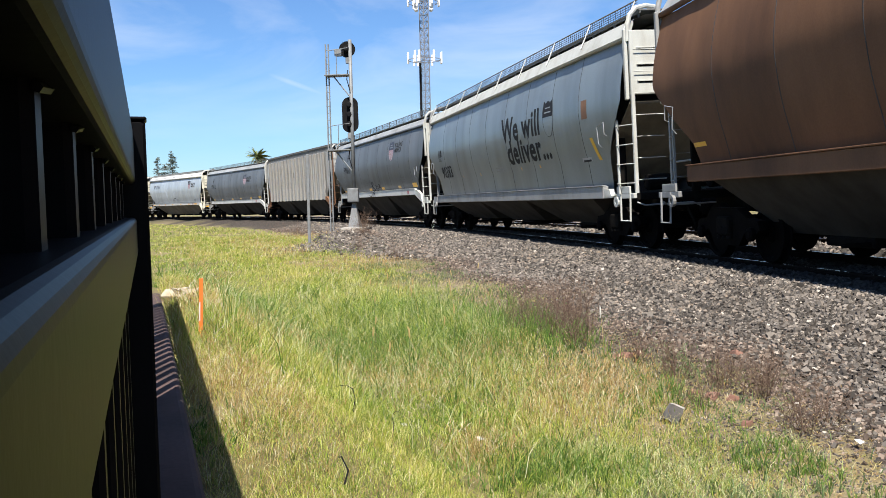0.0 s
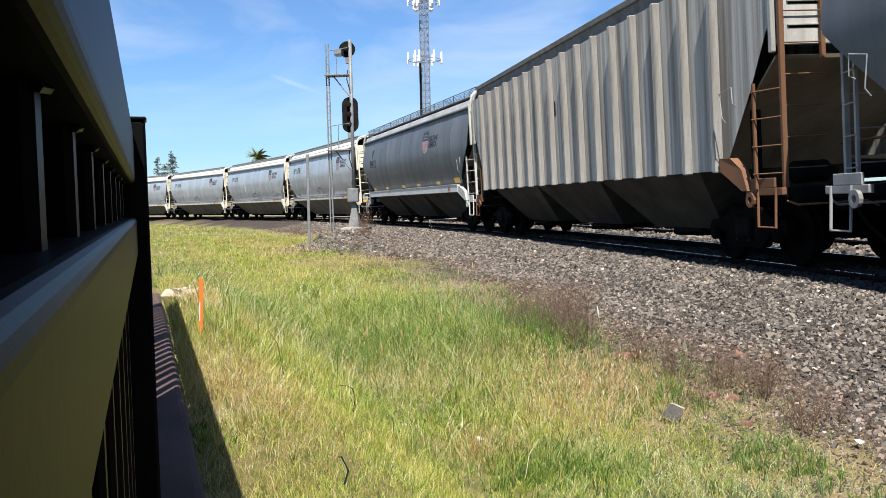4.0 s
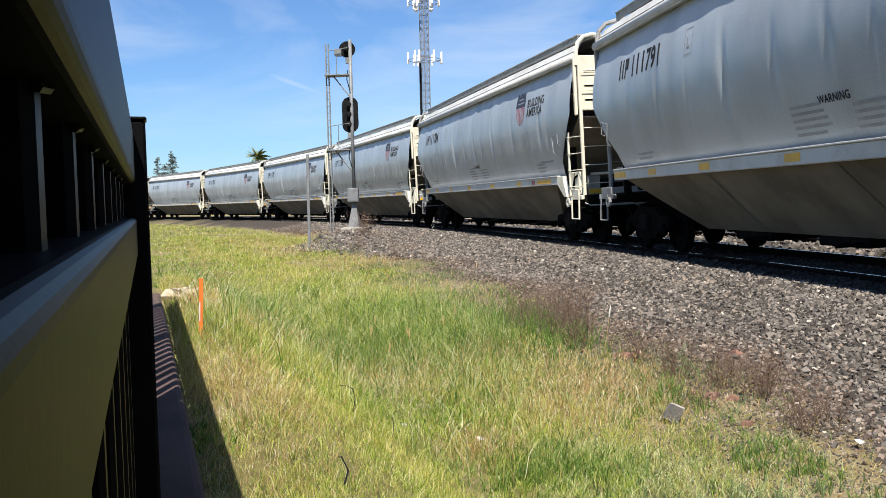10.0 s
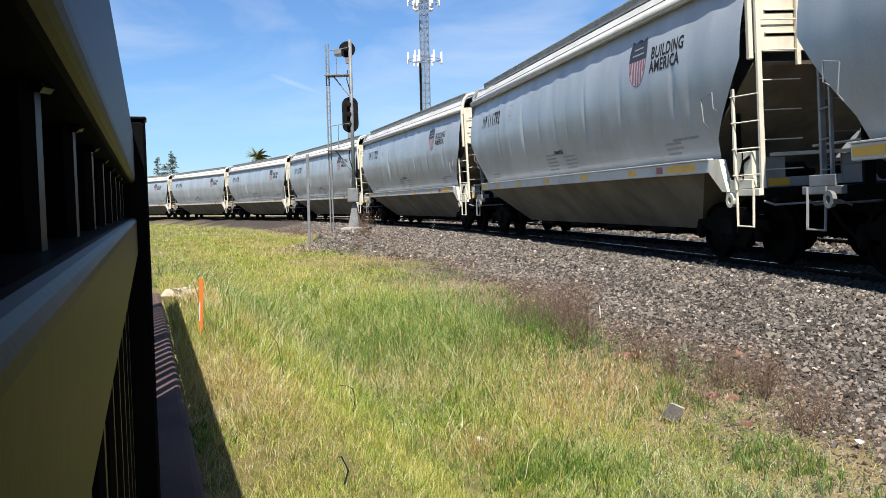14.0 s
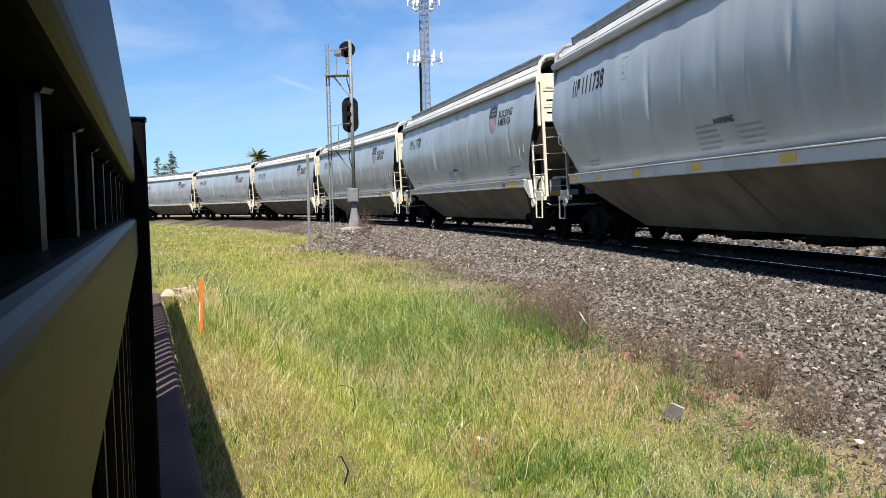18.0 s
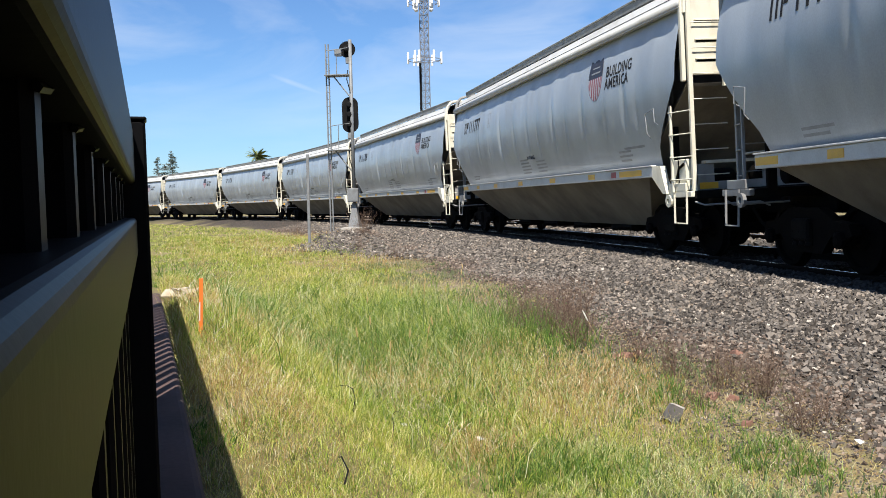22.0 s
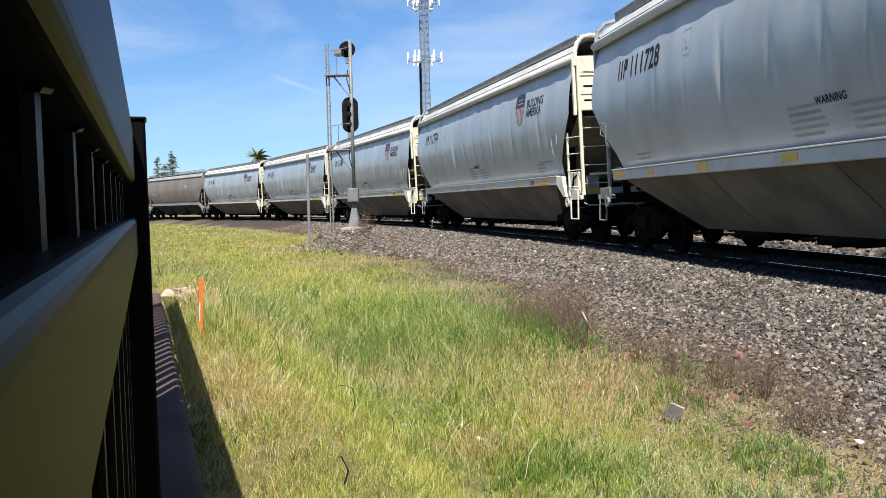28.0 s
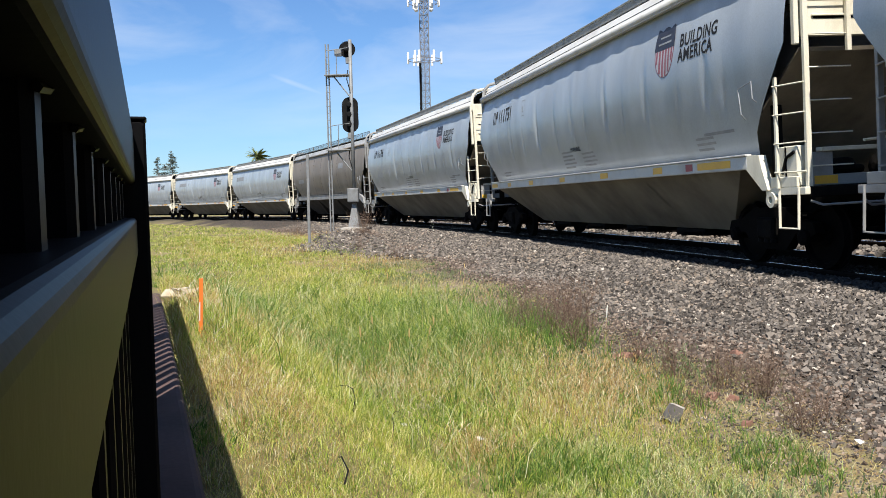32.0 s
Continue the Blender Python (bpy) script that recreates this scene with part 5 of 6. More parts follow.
CARS, SPINNING = [], []


# ---- the train, from the head of what is seen to its tail ----
def s_ref(t):
    """Where the rear coupling of the eighth car stands along the track."""
    d = t - 13.0
    return 23.02 - 11.078 * d - 0.0085 * d * d


MODERN = "111736 111791 111704 111764 111792 111722 111738 111778 111795 111777 111709 111730 111728 111774 111784 111751 111796".split()
HEAD = {0: -158.65, 1: -139.15, 2: -120.2, 3: -101.2, 4: -83.08}


def build_train():
    kinds = {0: "brown", 1: "blue", 2: "old", 3: "rib", 4: "old2", 22: "taupe"}
    master = None
    for j in range(0, 27):
        kind = kinds.get(j, "modern")
        spin = []
        if kind == "modern":
            if master is None:
                master = ob = car_modern(spin)
            else:
                ob = copy_thing(master, Matrix())
                spin = [o for o in ob.children_recursive if o.name.startswith("wheelset")]
        elif kind == "brown":
            ob = car_older(spin, "brown_hopper_car", "dusty brown covered hopper car with amber reflectors", PAINT_BROWN, PAINT_BROWN, SILL_OLD, 8.85, 1.4, 0.12)
        elif kind == "blue":
            ob = car_older(spin, "slogan_hopper_car", "pale blue-grey covered hopper car with a large black slogan", PAINT_BLUE, SILL_OLD, END_PALE, 9.0, 1.15, 0.36, 4.90, True)
        elif kind == "taupe":
            ob = car_older(spin, "taupe_hopper_car", "dull taupe covered hopper car among grey ones", PAINT_TAUPE, SILL_OLD, SILL_OLD)
        elif kind == "rib":
            ob = car_ribbed(spin)
        else:
            ob = car_older(spin, "grey_hopper_car", "aged grey three-bay covered hopper car with seamed sides", PAINT_OLD, SILL, END_PALE)
        CARS.append((j, ob))
        SPINNING.append((j, spin))
    i = 0
    for j, ob in CARS:
        if j >= 5 and j != 22:
            no = MODERN[i] if i < len(MODERN) else "-"
            i += 1
            if no == "-":
                on_side(ob, "car_number", *flat(rect(0, 2.3, 0, 0.34)), FAINT, -6.7, 3.33, PROFILE_A, dents_a)
            else:
                car_number(ob, no, -6.70, 3.33, 0.52, PROFILE_A, dents_a)


def old_lettering(top, no, x, z, mark, ex, ez, sx, sz):
    """Marks of the aged grey cars."""
    car_number(top, no, x, z, 0.52, PROFILE_B, dents_b, mark, 1.05)
    emblem(top, ex, ez, 0.78, 0.82, PROFILE_B, dents_b)
    slogan(top, sx, sz, PROFILE_B, dents_b)
    for a, b in ((-7.2, -6.75), (-4.5, -4.05), (-1.25, -0.75), (1.25, 1.75), (4.2, 4.7)):
        sheen_panel(top, "reflector", a, b, 1.76, 1.88, YELLOW, "amber reflector")
    sheen_panel(top, "reflector", 6.55, 7.25, 1.76, 1.95, YELLOW, "amber reflector")
    for a, n in ((-6.5, 2), (-2.0, 4), (4.9, 3)):
        for k in range(n):
            sheen_panel(top, "stencil_line", a, a + 0.75, 2.02 + 0.1 * k, 2.06 + 0.1 * k, FAINT_DARK)
    on_side(top, "stencil_box", *flat(rect(0, 0.26, 0, 0.012) + rect(0, 0.26, 0.40, 0.412) + rect(0, 0.012, 0.012, 0.40) + rect(0.248, 0.26, 0.012, 0.40)), FAINT, x + 2.4, z + 0.55, PROFILE_B, dents_b)
    part("red_plate", Geo().box(6.3, 6.5, -1.592, -1.586, 1.49, 1.62), RED, top)


def dress_head():
    cars = dict(CARS)
    old_lettering(cars[2], "99061", -6.2, 2.82, (-5.6, 3.48), 3.9, 3.06, 4.5, 3.62)
    old_lettering(cars[4], "99412", -7.05, 2.9, (-6.6, 3.42), 3.5, 3.02, 4.02, 3.45)
    g = Geo()
    for pts in ([(-.1, 2.05), (-.25, 2.2), (-.42, 2.1), (-.38, 1.9), (-.1, 1.8), (.08, 1.66), (0, 1.5), (-.25, 1.46), (-.5, 1.55)], [(.2, 2.0), (.35, 1.92), (.2, 1.84), (.4, 1.82)],
                [(.5, 2.02), (.62, 1.9), (.5, 1.84), (.7, 1.84)], [(.8, 2.05), (1.0, 2.0), (.82, 1.86), (1.1, 1.9)], [(.3, 1.72), (.4, 1.56)], [(.5, 1.74), (.66, 1.66), (.5, 1.56)]):
        pts = [tuple(0.5 * (2 * np.array(b) + (np.array(c) - a) * q + (2 * np.array(a) - 5 * np.array(b) + 4 * np.array(c) - d) * q * q + (3 * np.array(b) - a - 3 * np.array(c) + d) * q ** 3))
               for a, b, c, d in zip(pts[:1] + pts[:-1], pts[:-1], pts[1:], pts[2:] + pts[-1:]) for q in (0.0, 0.25, 0.5, 0.75)] + pts[-1:]
        g.tube([(x, -(max(width_at(PROFILE_B, z), 1.605 if z < 1.74 else 0) + 0.012), z) for x, z in pts], 0.015, 4)
    part("spray_scrawl", g, INK, cars[2], "illegible black spray scrawl")
    c = cars[1]
    for word, x, z in (("We will", 1.0, 2.73), ("deliver...", 1.25, 2.10)):
        bm, me = letters(word, 0.90, 1.06, 0.028)
        on_side(c, "slogan", bm, me, INK, x, z, PROFILE_B, dents_b, "large black slogan lettering")
    emblem(c, 4.82, 2.60, 0.66, 0.81, PROFILE_B, dents_b, True)
    car_number(c, "90383", -7.2, 1.98, 0.58, PROFILE_B, dents_b, (-7.3, 2.60), 1.05)
    sheen_panel(c, "rust_patch", 6.95, 7.25, 2.8, 3.2, RUST, "rust stain")
    on_side(c, "yellow_stripe", *flat([[(0, 0.9), (0.14, 0.9), (0.55, 0), (0.40, 0)]]), YELLOW, 7.2, 1.48, PROFILE_B, dents_b, "faded yellow slash")
    sheen_panel(c, "notice_panel", 6.5, 7.05, 1.52, 1.98, EMBLEM_WHITE, "white notice sheet")
    for k in range(3):
        on_side(c, "notice_line", *flat(rect(0, 0.45, 0, 0.08)), INK, 6.55, 1.57 + 0.14 * k, PROFILE_B, dents_b, off=0.006)
    for k in range(4):
        sheen_panel(c, "stencil_line", -0.2, 0.6, 1.75 + 0.09 * k, 1.79 + 0.09 * k, FAINT)
    for x in (-4.3, -2.1, 2.1, 3.6):
        on_side(c, "weathered_streak", *flat([[(0, 0.55), (0.06, 0.55), (0.15, 0), (0.05, 0)]]), YELLOW, x, 1.42, PROFILE_B, dents_b)
    c = cars[0]
    for a, b, z0, z1, m in ((-7.55, -7.1, 1.74, 1.94, YELLOW), (-3.6, -3.1, 1.72, 1.84, YELLOW), (0.6, 1.1, 1.72, 1.84, YELLOW), (-3.5, -3.25, 1.50, 1.64, EMBLEM_WHITE), (-6.0, -5.85, 1.44, 1.54, EMBLEM_WHITE)):
        sheen_panel(c, "reflector", a, b, z0, z1, m)
    c = cars[3]
    flat_side = [(1.46, 1.0), (1.46, 5.0)]
    on_side(c, "owner_mark", *flat(rect(0, 0.10, 0, 0.35) + rect(0.18, 0.28, 0, 0.35)), INK, -0.6, 3.05, flat_side, lambda x, z: 0.0)
    bm, me = letters("8", 0.5, 0.85)
    on_side(c, "car_number", bm, me, INK, -7.9, 3.0, flat_side, lambda x, z: 0.0)
    c = cars[22]
    sheen_panel(c, "owner_mark", 3.6, 4.6, 3.2, 3.5, FAINT)
    sheen_panel(c, "faded_number", -7.0, -5.4, 2.6, 2.85, FAINT)


def car_centres():
    """Each car's middle, as metres behind the reference coupling."""
    out = {}
    for j in range(9, 27):
        out[j] = (j - 8) * 18.3 - 9.15
    for j in range(5, 9):
        out[j] = (j - 8) * 18.3 - 9.15
    out.update(HEAD)
    return out


def car_pose(s, reach=6.97):
    a, b = on_track(s + reach), on_track(s - reach)
    d = (b - a).normalized()
    c = (a + b) / 2
    right = Vector((d.y, -d.x, 0))                  # the meadow side
    m = Matrix((( d.x, -right.x, 0, c.x), (d.y, -right.y, 0, c.y), (0, 0, 1, 0), (0, 0, 0, 1)))
    return m @ pose(0, -GAUGE, 0) @ pose(0, 0, 0, LEAN, 0, 0) @ pose(0, GAUGE, 0)


build_train()
dress_head()


# ---- signal mast ----
def build_signal():
    g0 = on_track(39.4, 3.96, 0.0)
    face = -6.0
    m = thing("signal_mast", "grey railway signal mast with two black signal heads and a ladder", "signal mast", m=pose(g0.x, g0.y, 0, 0, 0, face))
    part("footing", Geo().box(-0.55, 0.55, -0.45, 0.45, -0.5, 0.06, 0.03), CONCRETE, m, "weathered concrete footing")
    part("tapered_base", Geo().rings([[(a * r, b * r, z) for a, b in ((-1, -1), (1, -1), (1, 1), (-1, 1))] for z, r in ((0.06, 0.26), (0.12, 0.24), (0.95, 0.10), (1.1, 0.09))]), SIGNAL_GREY, m)
    part("mast_pole", Geo().tube([(0, 0, 1.0), (0, 0, 8.1)], 0.078, 12), SIGNAL_GREY, m, "", True)
    part("junction_box", Geo().box(-0.24, 0.24, -0.30, -0.08, 1.15, 1.75, 0.02), SIGNAL_GREY, m)
    part("box_lid_seam", Geo().box(-0.20, 0.20, -0.315, -0.302, 1.2, 1.7, 0.004), SIGNAL_GREY, m)
    lad = Geo()
    for x in (-0.95, -1.07):
        lad.box(x - 0.025, x + 0.025, -0.03, 0.03, -0.1, 7.95)
    ld = part("ladder", lad, SIGNAL_GREY, m)
    rung = Geo().tube([(-1.07, 0, 0), (-0.95, 0, 0)], 0.012, 5).mesh("rung", SIGNAL_GREY)
    for i in range(26):
        part("rung", rung, SIGNAL_GREY, ld).location = (0, 0, 0.2 + i * 0.3)
    for z in (3.42, 6.62):
        p = part("platform", Geo().box(-1.09, -0.05, -0.30, 0.30, z - 0.05, z, 0.01), SIGNAL_GREY, m, "small steel maintenance platform")
        part("brace", Geo().tube([(-0.75, 0, z - 0.05), (-0.05, 0, z - 0.95)], 0.03, 6), SIGNAL_GREY, p)
        part("guard_rail", Geo().tube([(-0.55, -0.28, z), (-0.55, -0.28, z + 1.05), (-0.05, -0.28, z + 1.1)], 0.018, 5).tube([(-0.9, -0.28, z + 1.0), (-0.55, -0.28, z + 1.05)], 0.018, 5), SIGNAL_GREY, p)
    for z, hh in ((4.92, 0.42), (7.72, 0.0)):
        oval = []
        for i in range(24):
            a = 2 * math.pi * i / 24
            oval.append((0.36 * math.cos(a) - 0.10 * (hh > 0) - 0.16 * (hh == 0), (hh if math.sin(a) > 0 else -hh) + 0.35 * math.sin(a)))
        h = part("signal_head", Geo().rings([[(x, 0.12, z + b) for x, b in oval], [(x, 0.15, z + b) for x, b in oval]]), SIGNAL_BLACK, m, "black oval signal backplate" if hh else "black round signal backplate")
        for k in ((-0.42, 0.0, 0.42) if hh else (0.0,)):
            cx = -0.10 if hh else -0.16
            part("lamp_case", Geo().disc((cx, 0.10, z + k), (0, -1, 0), [(0, 0.14), (0.16, 0.13), (0.2, 0.08)], 12), SIGNAL_BLACK, h)
            part("lamp_hood", Geo().disc((cx, 0.15, z + k), (0, 1, 0), [(0, 0.13), (0.26, 0.12), (0.26, 0.11), (0.02, 0.12)], 12), SIGNAL_BLACK, h)
        part("head_bracket", Geo().box(-0.2, 0.02, -0.06, 0.12, z - hh - 0.62, z - hh - 0.36, 0.02), SIGNAL_GREY, h)
    part("cable_box", Geo().box(-0.66, -0.36, -0.15, 0.10, 7.42, 7.72, 0.02), SIGNAL_GREY, m, "small grey relay box")
    cab = Geo()
    for z in (5.9, 2.6):
        cab.tube([(-0.1, -0.1, z + 0.9), (-0.14, -0.16, z + 0.5), (-0.02, -0.12, z)], 0.022, 5)
    part("cable_loop", cab, SIGNAL_BLACK, m)
    p0 = on_track(36.5, 6.33)
    z0 = float(height(np.array([p0.x]), np.array([p0.y]))[0])
    s = thing("marker_post", "thin plain grey metal post in the ballast", "post", m=pose(p0.x, p0.y, z0, 0, 0.5, 0))
    part("post", Geo().box(-0.055, 0.055, -0.03, 0.03, -0.1, 3.55, 0.01), SIGNAL_GREY, s)


def build_tower():
    y = 165.0
    x = -2.6
    t = thing("cell_tower", "grey lattice radio tower with white antennas, far off", "radio tower", m=pose(x, y, -0.6, 0, 0, 12))
    top, w = 46.0, 0.95
    legs = [(w * math.cos(a), w * math.sin(a)) for a in (0.3, 0.3 + 2.094, 0.3 + 4.189)]
    for a, b in legs:
        part("leg", Geo().tube([(a, b, 0), (a, b, top)], 0.10, 6), TOWER_M, t)
    n = 36
    for i in range(n):
        z0, z1 = top * i / n, top * (i + 1) / n
        g = Geo()
        for k in range(3):
            p, q = legs[k], legs[(k + 1) % 3]
            g.tube([(*p, z0), (*q, z1)], 0.045, 4).tube([(*q, z0), (*p, z1)], 0.045, 4).tube([(*p, z0), (*q, z0)], 0.05, 4)
        part("lattice_bay", g, TOWER_M, t)
    part("feed_cables", Geo().box(-1.1, -0.72, -0.3, 0.1, 0, 28), SIGNAL_BLACK, t, "dark bundle of feed cables")
    for z, r, cnt in ((28.9, 3.15, 9), (39.6, 2.9, 9)):
        mt = part("antenna_mount", Geo().tube([(r * math.cos(a), r * math.sin(a), z - 0.3) for a in [2 * math.pi * i / 12 for i in range(13)]], 0.07, 5), TOWER_M, t)
        for i in range(cnt):
            a = 2 * math.pi * (i + 0.3 * (i % 3)) / cnt
            part("antenna", Geo().box(r * math.cos(a) - 0.19, r * math.cos(a) + 0.19, r * math.sin(a) - 0.12, r * math.sin(a) + 0.12, z - 1.0, z + 1.15, 0.05), ANTENNA, mt, "white panel antenna")
        for i in range(3):
            part("mount_arm", Geo().tube([(0, 0, z - 0.3), (r * math.cos(i * 2.094), r * math.sin(i * 2.094), z - 0.3)], 0.06, 4), TOWER_M, mt)
    for i in range(4):
        a = 2 * math.pi * i / 4 + 0.6
        part("dish", Geo().disc((1.7 * math.cos(a), 1.7 * math.sin(a), 38.4), (math.cos(a), math.sin(a), 0), [(0, 0.15), (0.25, 0.5), (0.4, 0.5), (0.5, 0.1)], 12), ANTENNA, t, "white drum dish")


def build_trees():
    rng = np.random.RandomState(5)
    d = 300.0
    p = thing("palm_tree", "bushy date palm crown rising behind the train", "palm tree", m=pose((461 - 784) / 1529 * d, d, -0.6))
    part("trunk", Geo().tube([(0, 0, 0), (0.1, 0, 9), (0, 0, 19.0)], 0.55, 8, 0.45), BARK, p)
    P, F = [], []
    for i in range(90):
        az, el = rng.rand() * 2 * np.pi, rng.uniform(-0.65, 1.05)
        ln = rng.uniform(3.8, 5.4)
        pts = []
        for k in range(9):
            q = k / 8
            r, z = ln * q * math.cos(el), ln * q * math.sin(el) - 1.5 * q * q * math.cos(el)
            pts.append((r * math.cos(az), r * math.sin(az), 19.0 + z))
        for k in range(1, 9):
            for s in (-1, 1):
                b, n = Vector(pts[k - 1]), Vector(pts[k])
                side = Vector((-math.sin(az), math.cos(az), -0.5)).normalized() * s * 0.75 * math.sin(math.pi * (0.12 + 0.85 * k / 8))
                j = len(P)
                P += [tuple(b), tuple(n), tuple(n + side + (n - b) * 0.5)]
                F.append((j, j + 1, j + 2))
    part("crown", soup("crown", P, F, PALM_LEAF), PALM_LEAF, p)
    for x, dd, hh, ww, thin in ((310, 330.0, 23.4, 5.2, 0.7), (285, 345.0, 22.4, 5.6, 0.35), (297, 350.0, 19.6, 5.6, 0.45)):
        t = thing("conifer_tree", "dark green conifer standing far behind the train", "conifer tree", m=pose((x - 784) / 1529 * dd, dd, -0.6))
        part("trunk", Geo().tube([(0, 0, 0), (0, 0, hh)], 0.4, 7, 0.05), BARK, t)
        P, F = [], []
        limbs = Geo()
        for i in range(int(95 * (0.5 + 0.5 * thin))):
            z = hh * (0.30 + 0.69 * round(rng.rand() * 17) / 17) + rng.uniform(-0.12, 0.12)
            az = rng.rand() * 2 * np.pi
            ln = ww * (1 - z / hh) ** 0.75 * rng.uniform(0.6, 1.2) + 0.35
            tip = Vector((math.cos(az) * ln, math.sin(az) * ln, z + rng.uniform(-0.16, 0.02) * ln))
            limbs.tube([(0, 0, z), tip], 0.05, 3)
            for k in range(int(22 * thin) + 7):
                q = rng.uniform(0.2, 1.05)
                c = Vector((0, 0, z)).lerp(tip, q) + Vector(rng.randn(3) * 0.22)
                a, b = Vector(rng.randn(3) * 0.34), Vector(rng.randn(3) * 0.20)
                a.z *= 0.35
                j = len(P)
                P += [tuple(c + a), tuple(c + b), tuple(c - a * 0.8)]
                F.append((j, j + 1, j + 2))
        part("branch_whorl", limbs, BARK, t)
        part("crown", soup("crown", P, F, PINE_LEAF), PINE_LEAF, t)


def at_ground(x, y):
    return float(height(np.array([x]), np.array([y]))[0])


def build_small():
    x, y = -1.335, 4.69
    st = thing("orange_marker", "orange utility marker stake leaning in the grass", "marker stake", m=pose(x, y, at_ground(x, y), 0, 2.5, 30))
    part("blade", Geo().box(-0.011, 0.011, -0.003, 0.003, -0.06, 0.32, 0.001), ORANGE, st)
    part("sticker", Geo().box(-0.0105, -0.004, -0.0038, -0.0032, 0.09, 0.19), WHITE, st, "pale decal strip")
    x, y = 1.54, 5.88
    bl = thing("concrete_block", "small tilted dark grey concrete block in the weeds", "block", m=pose(x, y, at_ground(x, y) + 0.035, -10, 34, 12) @ Matrix.Scale(0.78, 4))
    part("block", Geo().add([(-.06, -.055, -.04), (.055, -.06, -.04), (.06, .05, -.04), (-.055, .055, -.04), (-.05, -.05, .105), (.062, -.045, .12), (.066, .048, .135), (-.045, .05, .115)], [(0, 3, 2, 1), (4, 5, 6, 7), (0, 1, 5, 4), (1, 2, 6, 5), (2, 3, 7, 6), (3, 0, 4, 7)]), BLOCK, bl)
    part("broken_cap", Geo().add([(-.052, -.05, .106), (.064, -.047, .121), (.068, .05, .136), (-.047, .052, .116), (-.03, -.04, .124), (.06, -.04, .138), (.06, .04, .15), (-.03, .045, .13)], [(0, 3, 2, 1), (4, 5, 6, 7), (0, 1, 5, 4), (1, 2, 6, 5), (2, 3, 7, 6), (3, 0, 4, 7)]), CONCRETE, bl, "pale chipped top")
    for x, y, s, r in ((1.78, 8.3, 0.13, 20), (1.90, 8.4, 0.09, 75), (1.66, 8.25, 0.06, 130), (2.06, 6.62, 0.10, 60), (1.95, 6.75, 0.06, 15), (2.18, 6.5, 0.05, 140), (2.75, 8.1, 0.08, 100), (2.01, 5.72, 0.055, 40)):
        b = thing("brick_shard", "broken piece of red clay on the gravel", "brick piece", "red shards", m=pose(x, y, at_ground(x, y), 6, 4, r))
        part("shard", Geo().add([(-s, -s * .4, 0), (s * .8, -s * .5, 0), (s, s * .4, 0), (-s * .7, s * .5, 0), (-s * .8, -s * .3, .03), (s * .6, -s * .35, .045), (s * .8, s * .3, .03), (-s * .5, s * .35, .04)],
                                  [(0, 3, 2, 1), (4, 5, 6, 7), (0, 1, 5, 4), (1, 2, 6, 5), (2, 3, 7, 6), (3, 0, 4, 7)]), BRICK_RED, b)
    for x, y, s in ((2.44, 5.06, 0.035), (-0.29, 5.7, 0.02), (0.2, 5.3, 0.025)):
        b = thing("litter_scrap", "small crumpled pale scrap on the ground", "litter", "scraps", m=pose(x, y, at_ground(x, y) + 0.05, 10, 8, 40))
        part("scrap", Geo().add([(-s * 1.4, -s, 0), (s * 1.2, -s * .6, .005), (s * .9, s, 0), (-s * .7, s * .6, .012), (0, 0, .018)], [(0, 1, 4), (1, 2, 4), (2, 3, 4), (3, 0, 4), (3, 2, 1, 0)]), WHITE, b)


def brush(x, y, tall, wide, stems, seed, label="dead brown brush at the ballast's edge", mat=None, near=True):
    """A dry bush of many thin forked stems; the near ones have each stem by itself."""
    rng = np.random.RandomState(seed)
    t = thing("dry_bush", label, "bush", "dead bushes", m=pose(x, y, at_ground(x, y)))
    mass = Geo()
    for i in range(stems):
        g = Geo() if near else mass
        az, r = rng.rand() * 2 * np.pi, abs(rng.randn()) * wide * 0.35
        bx, by = r * math.cos(az), r * math.sin(az)
        h = tall * rng.uniform(0.55, 1.05)
        tip = Vector((bx + rng.randn() * wide * 0.22, by + rng.randn() * wide * 0.22, h))
        base = Vector((bx * 0.6, by * 0.6, -0.02))
        mid = base.lerp(tip, 0.5) + Vector((rng.randn() * 0.02, rng.randn() * 0.02, 0))
        g.tube([base, mid, tip], 0.0026, 3, 0.0010)
        for k in range(8):
            p = base.lerp(tip, rng.uniform(0.25, 0.98))
            e = p + Vector((rng.randn() * 0.05, rng.randn() * 0.05, rng.uniform(0.02, 0.09))) * (tall / 0.5)
            g.tube([p, e], 0.0015, 3, 0.0007)
            g.add([e + Vector(rng.randn(3) * 0.006) for _ in range(3)], [(0, 1, 2)])
        if near:
            part("stem", g, mat or BRUSH, t)
    if not near:
        part("twig_mass", mass, mat or BRUSH, t)


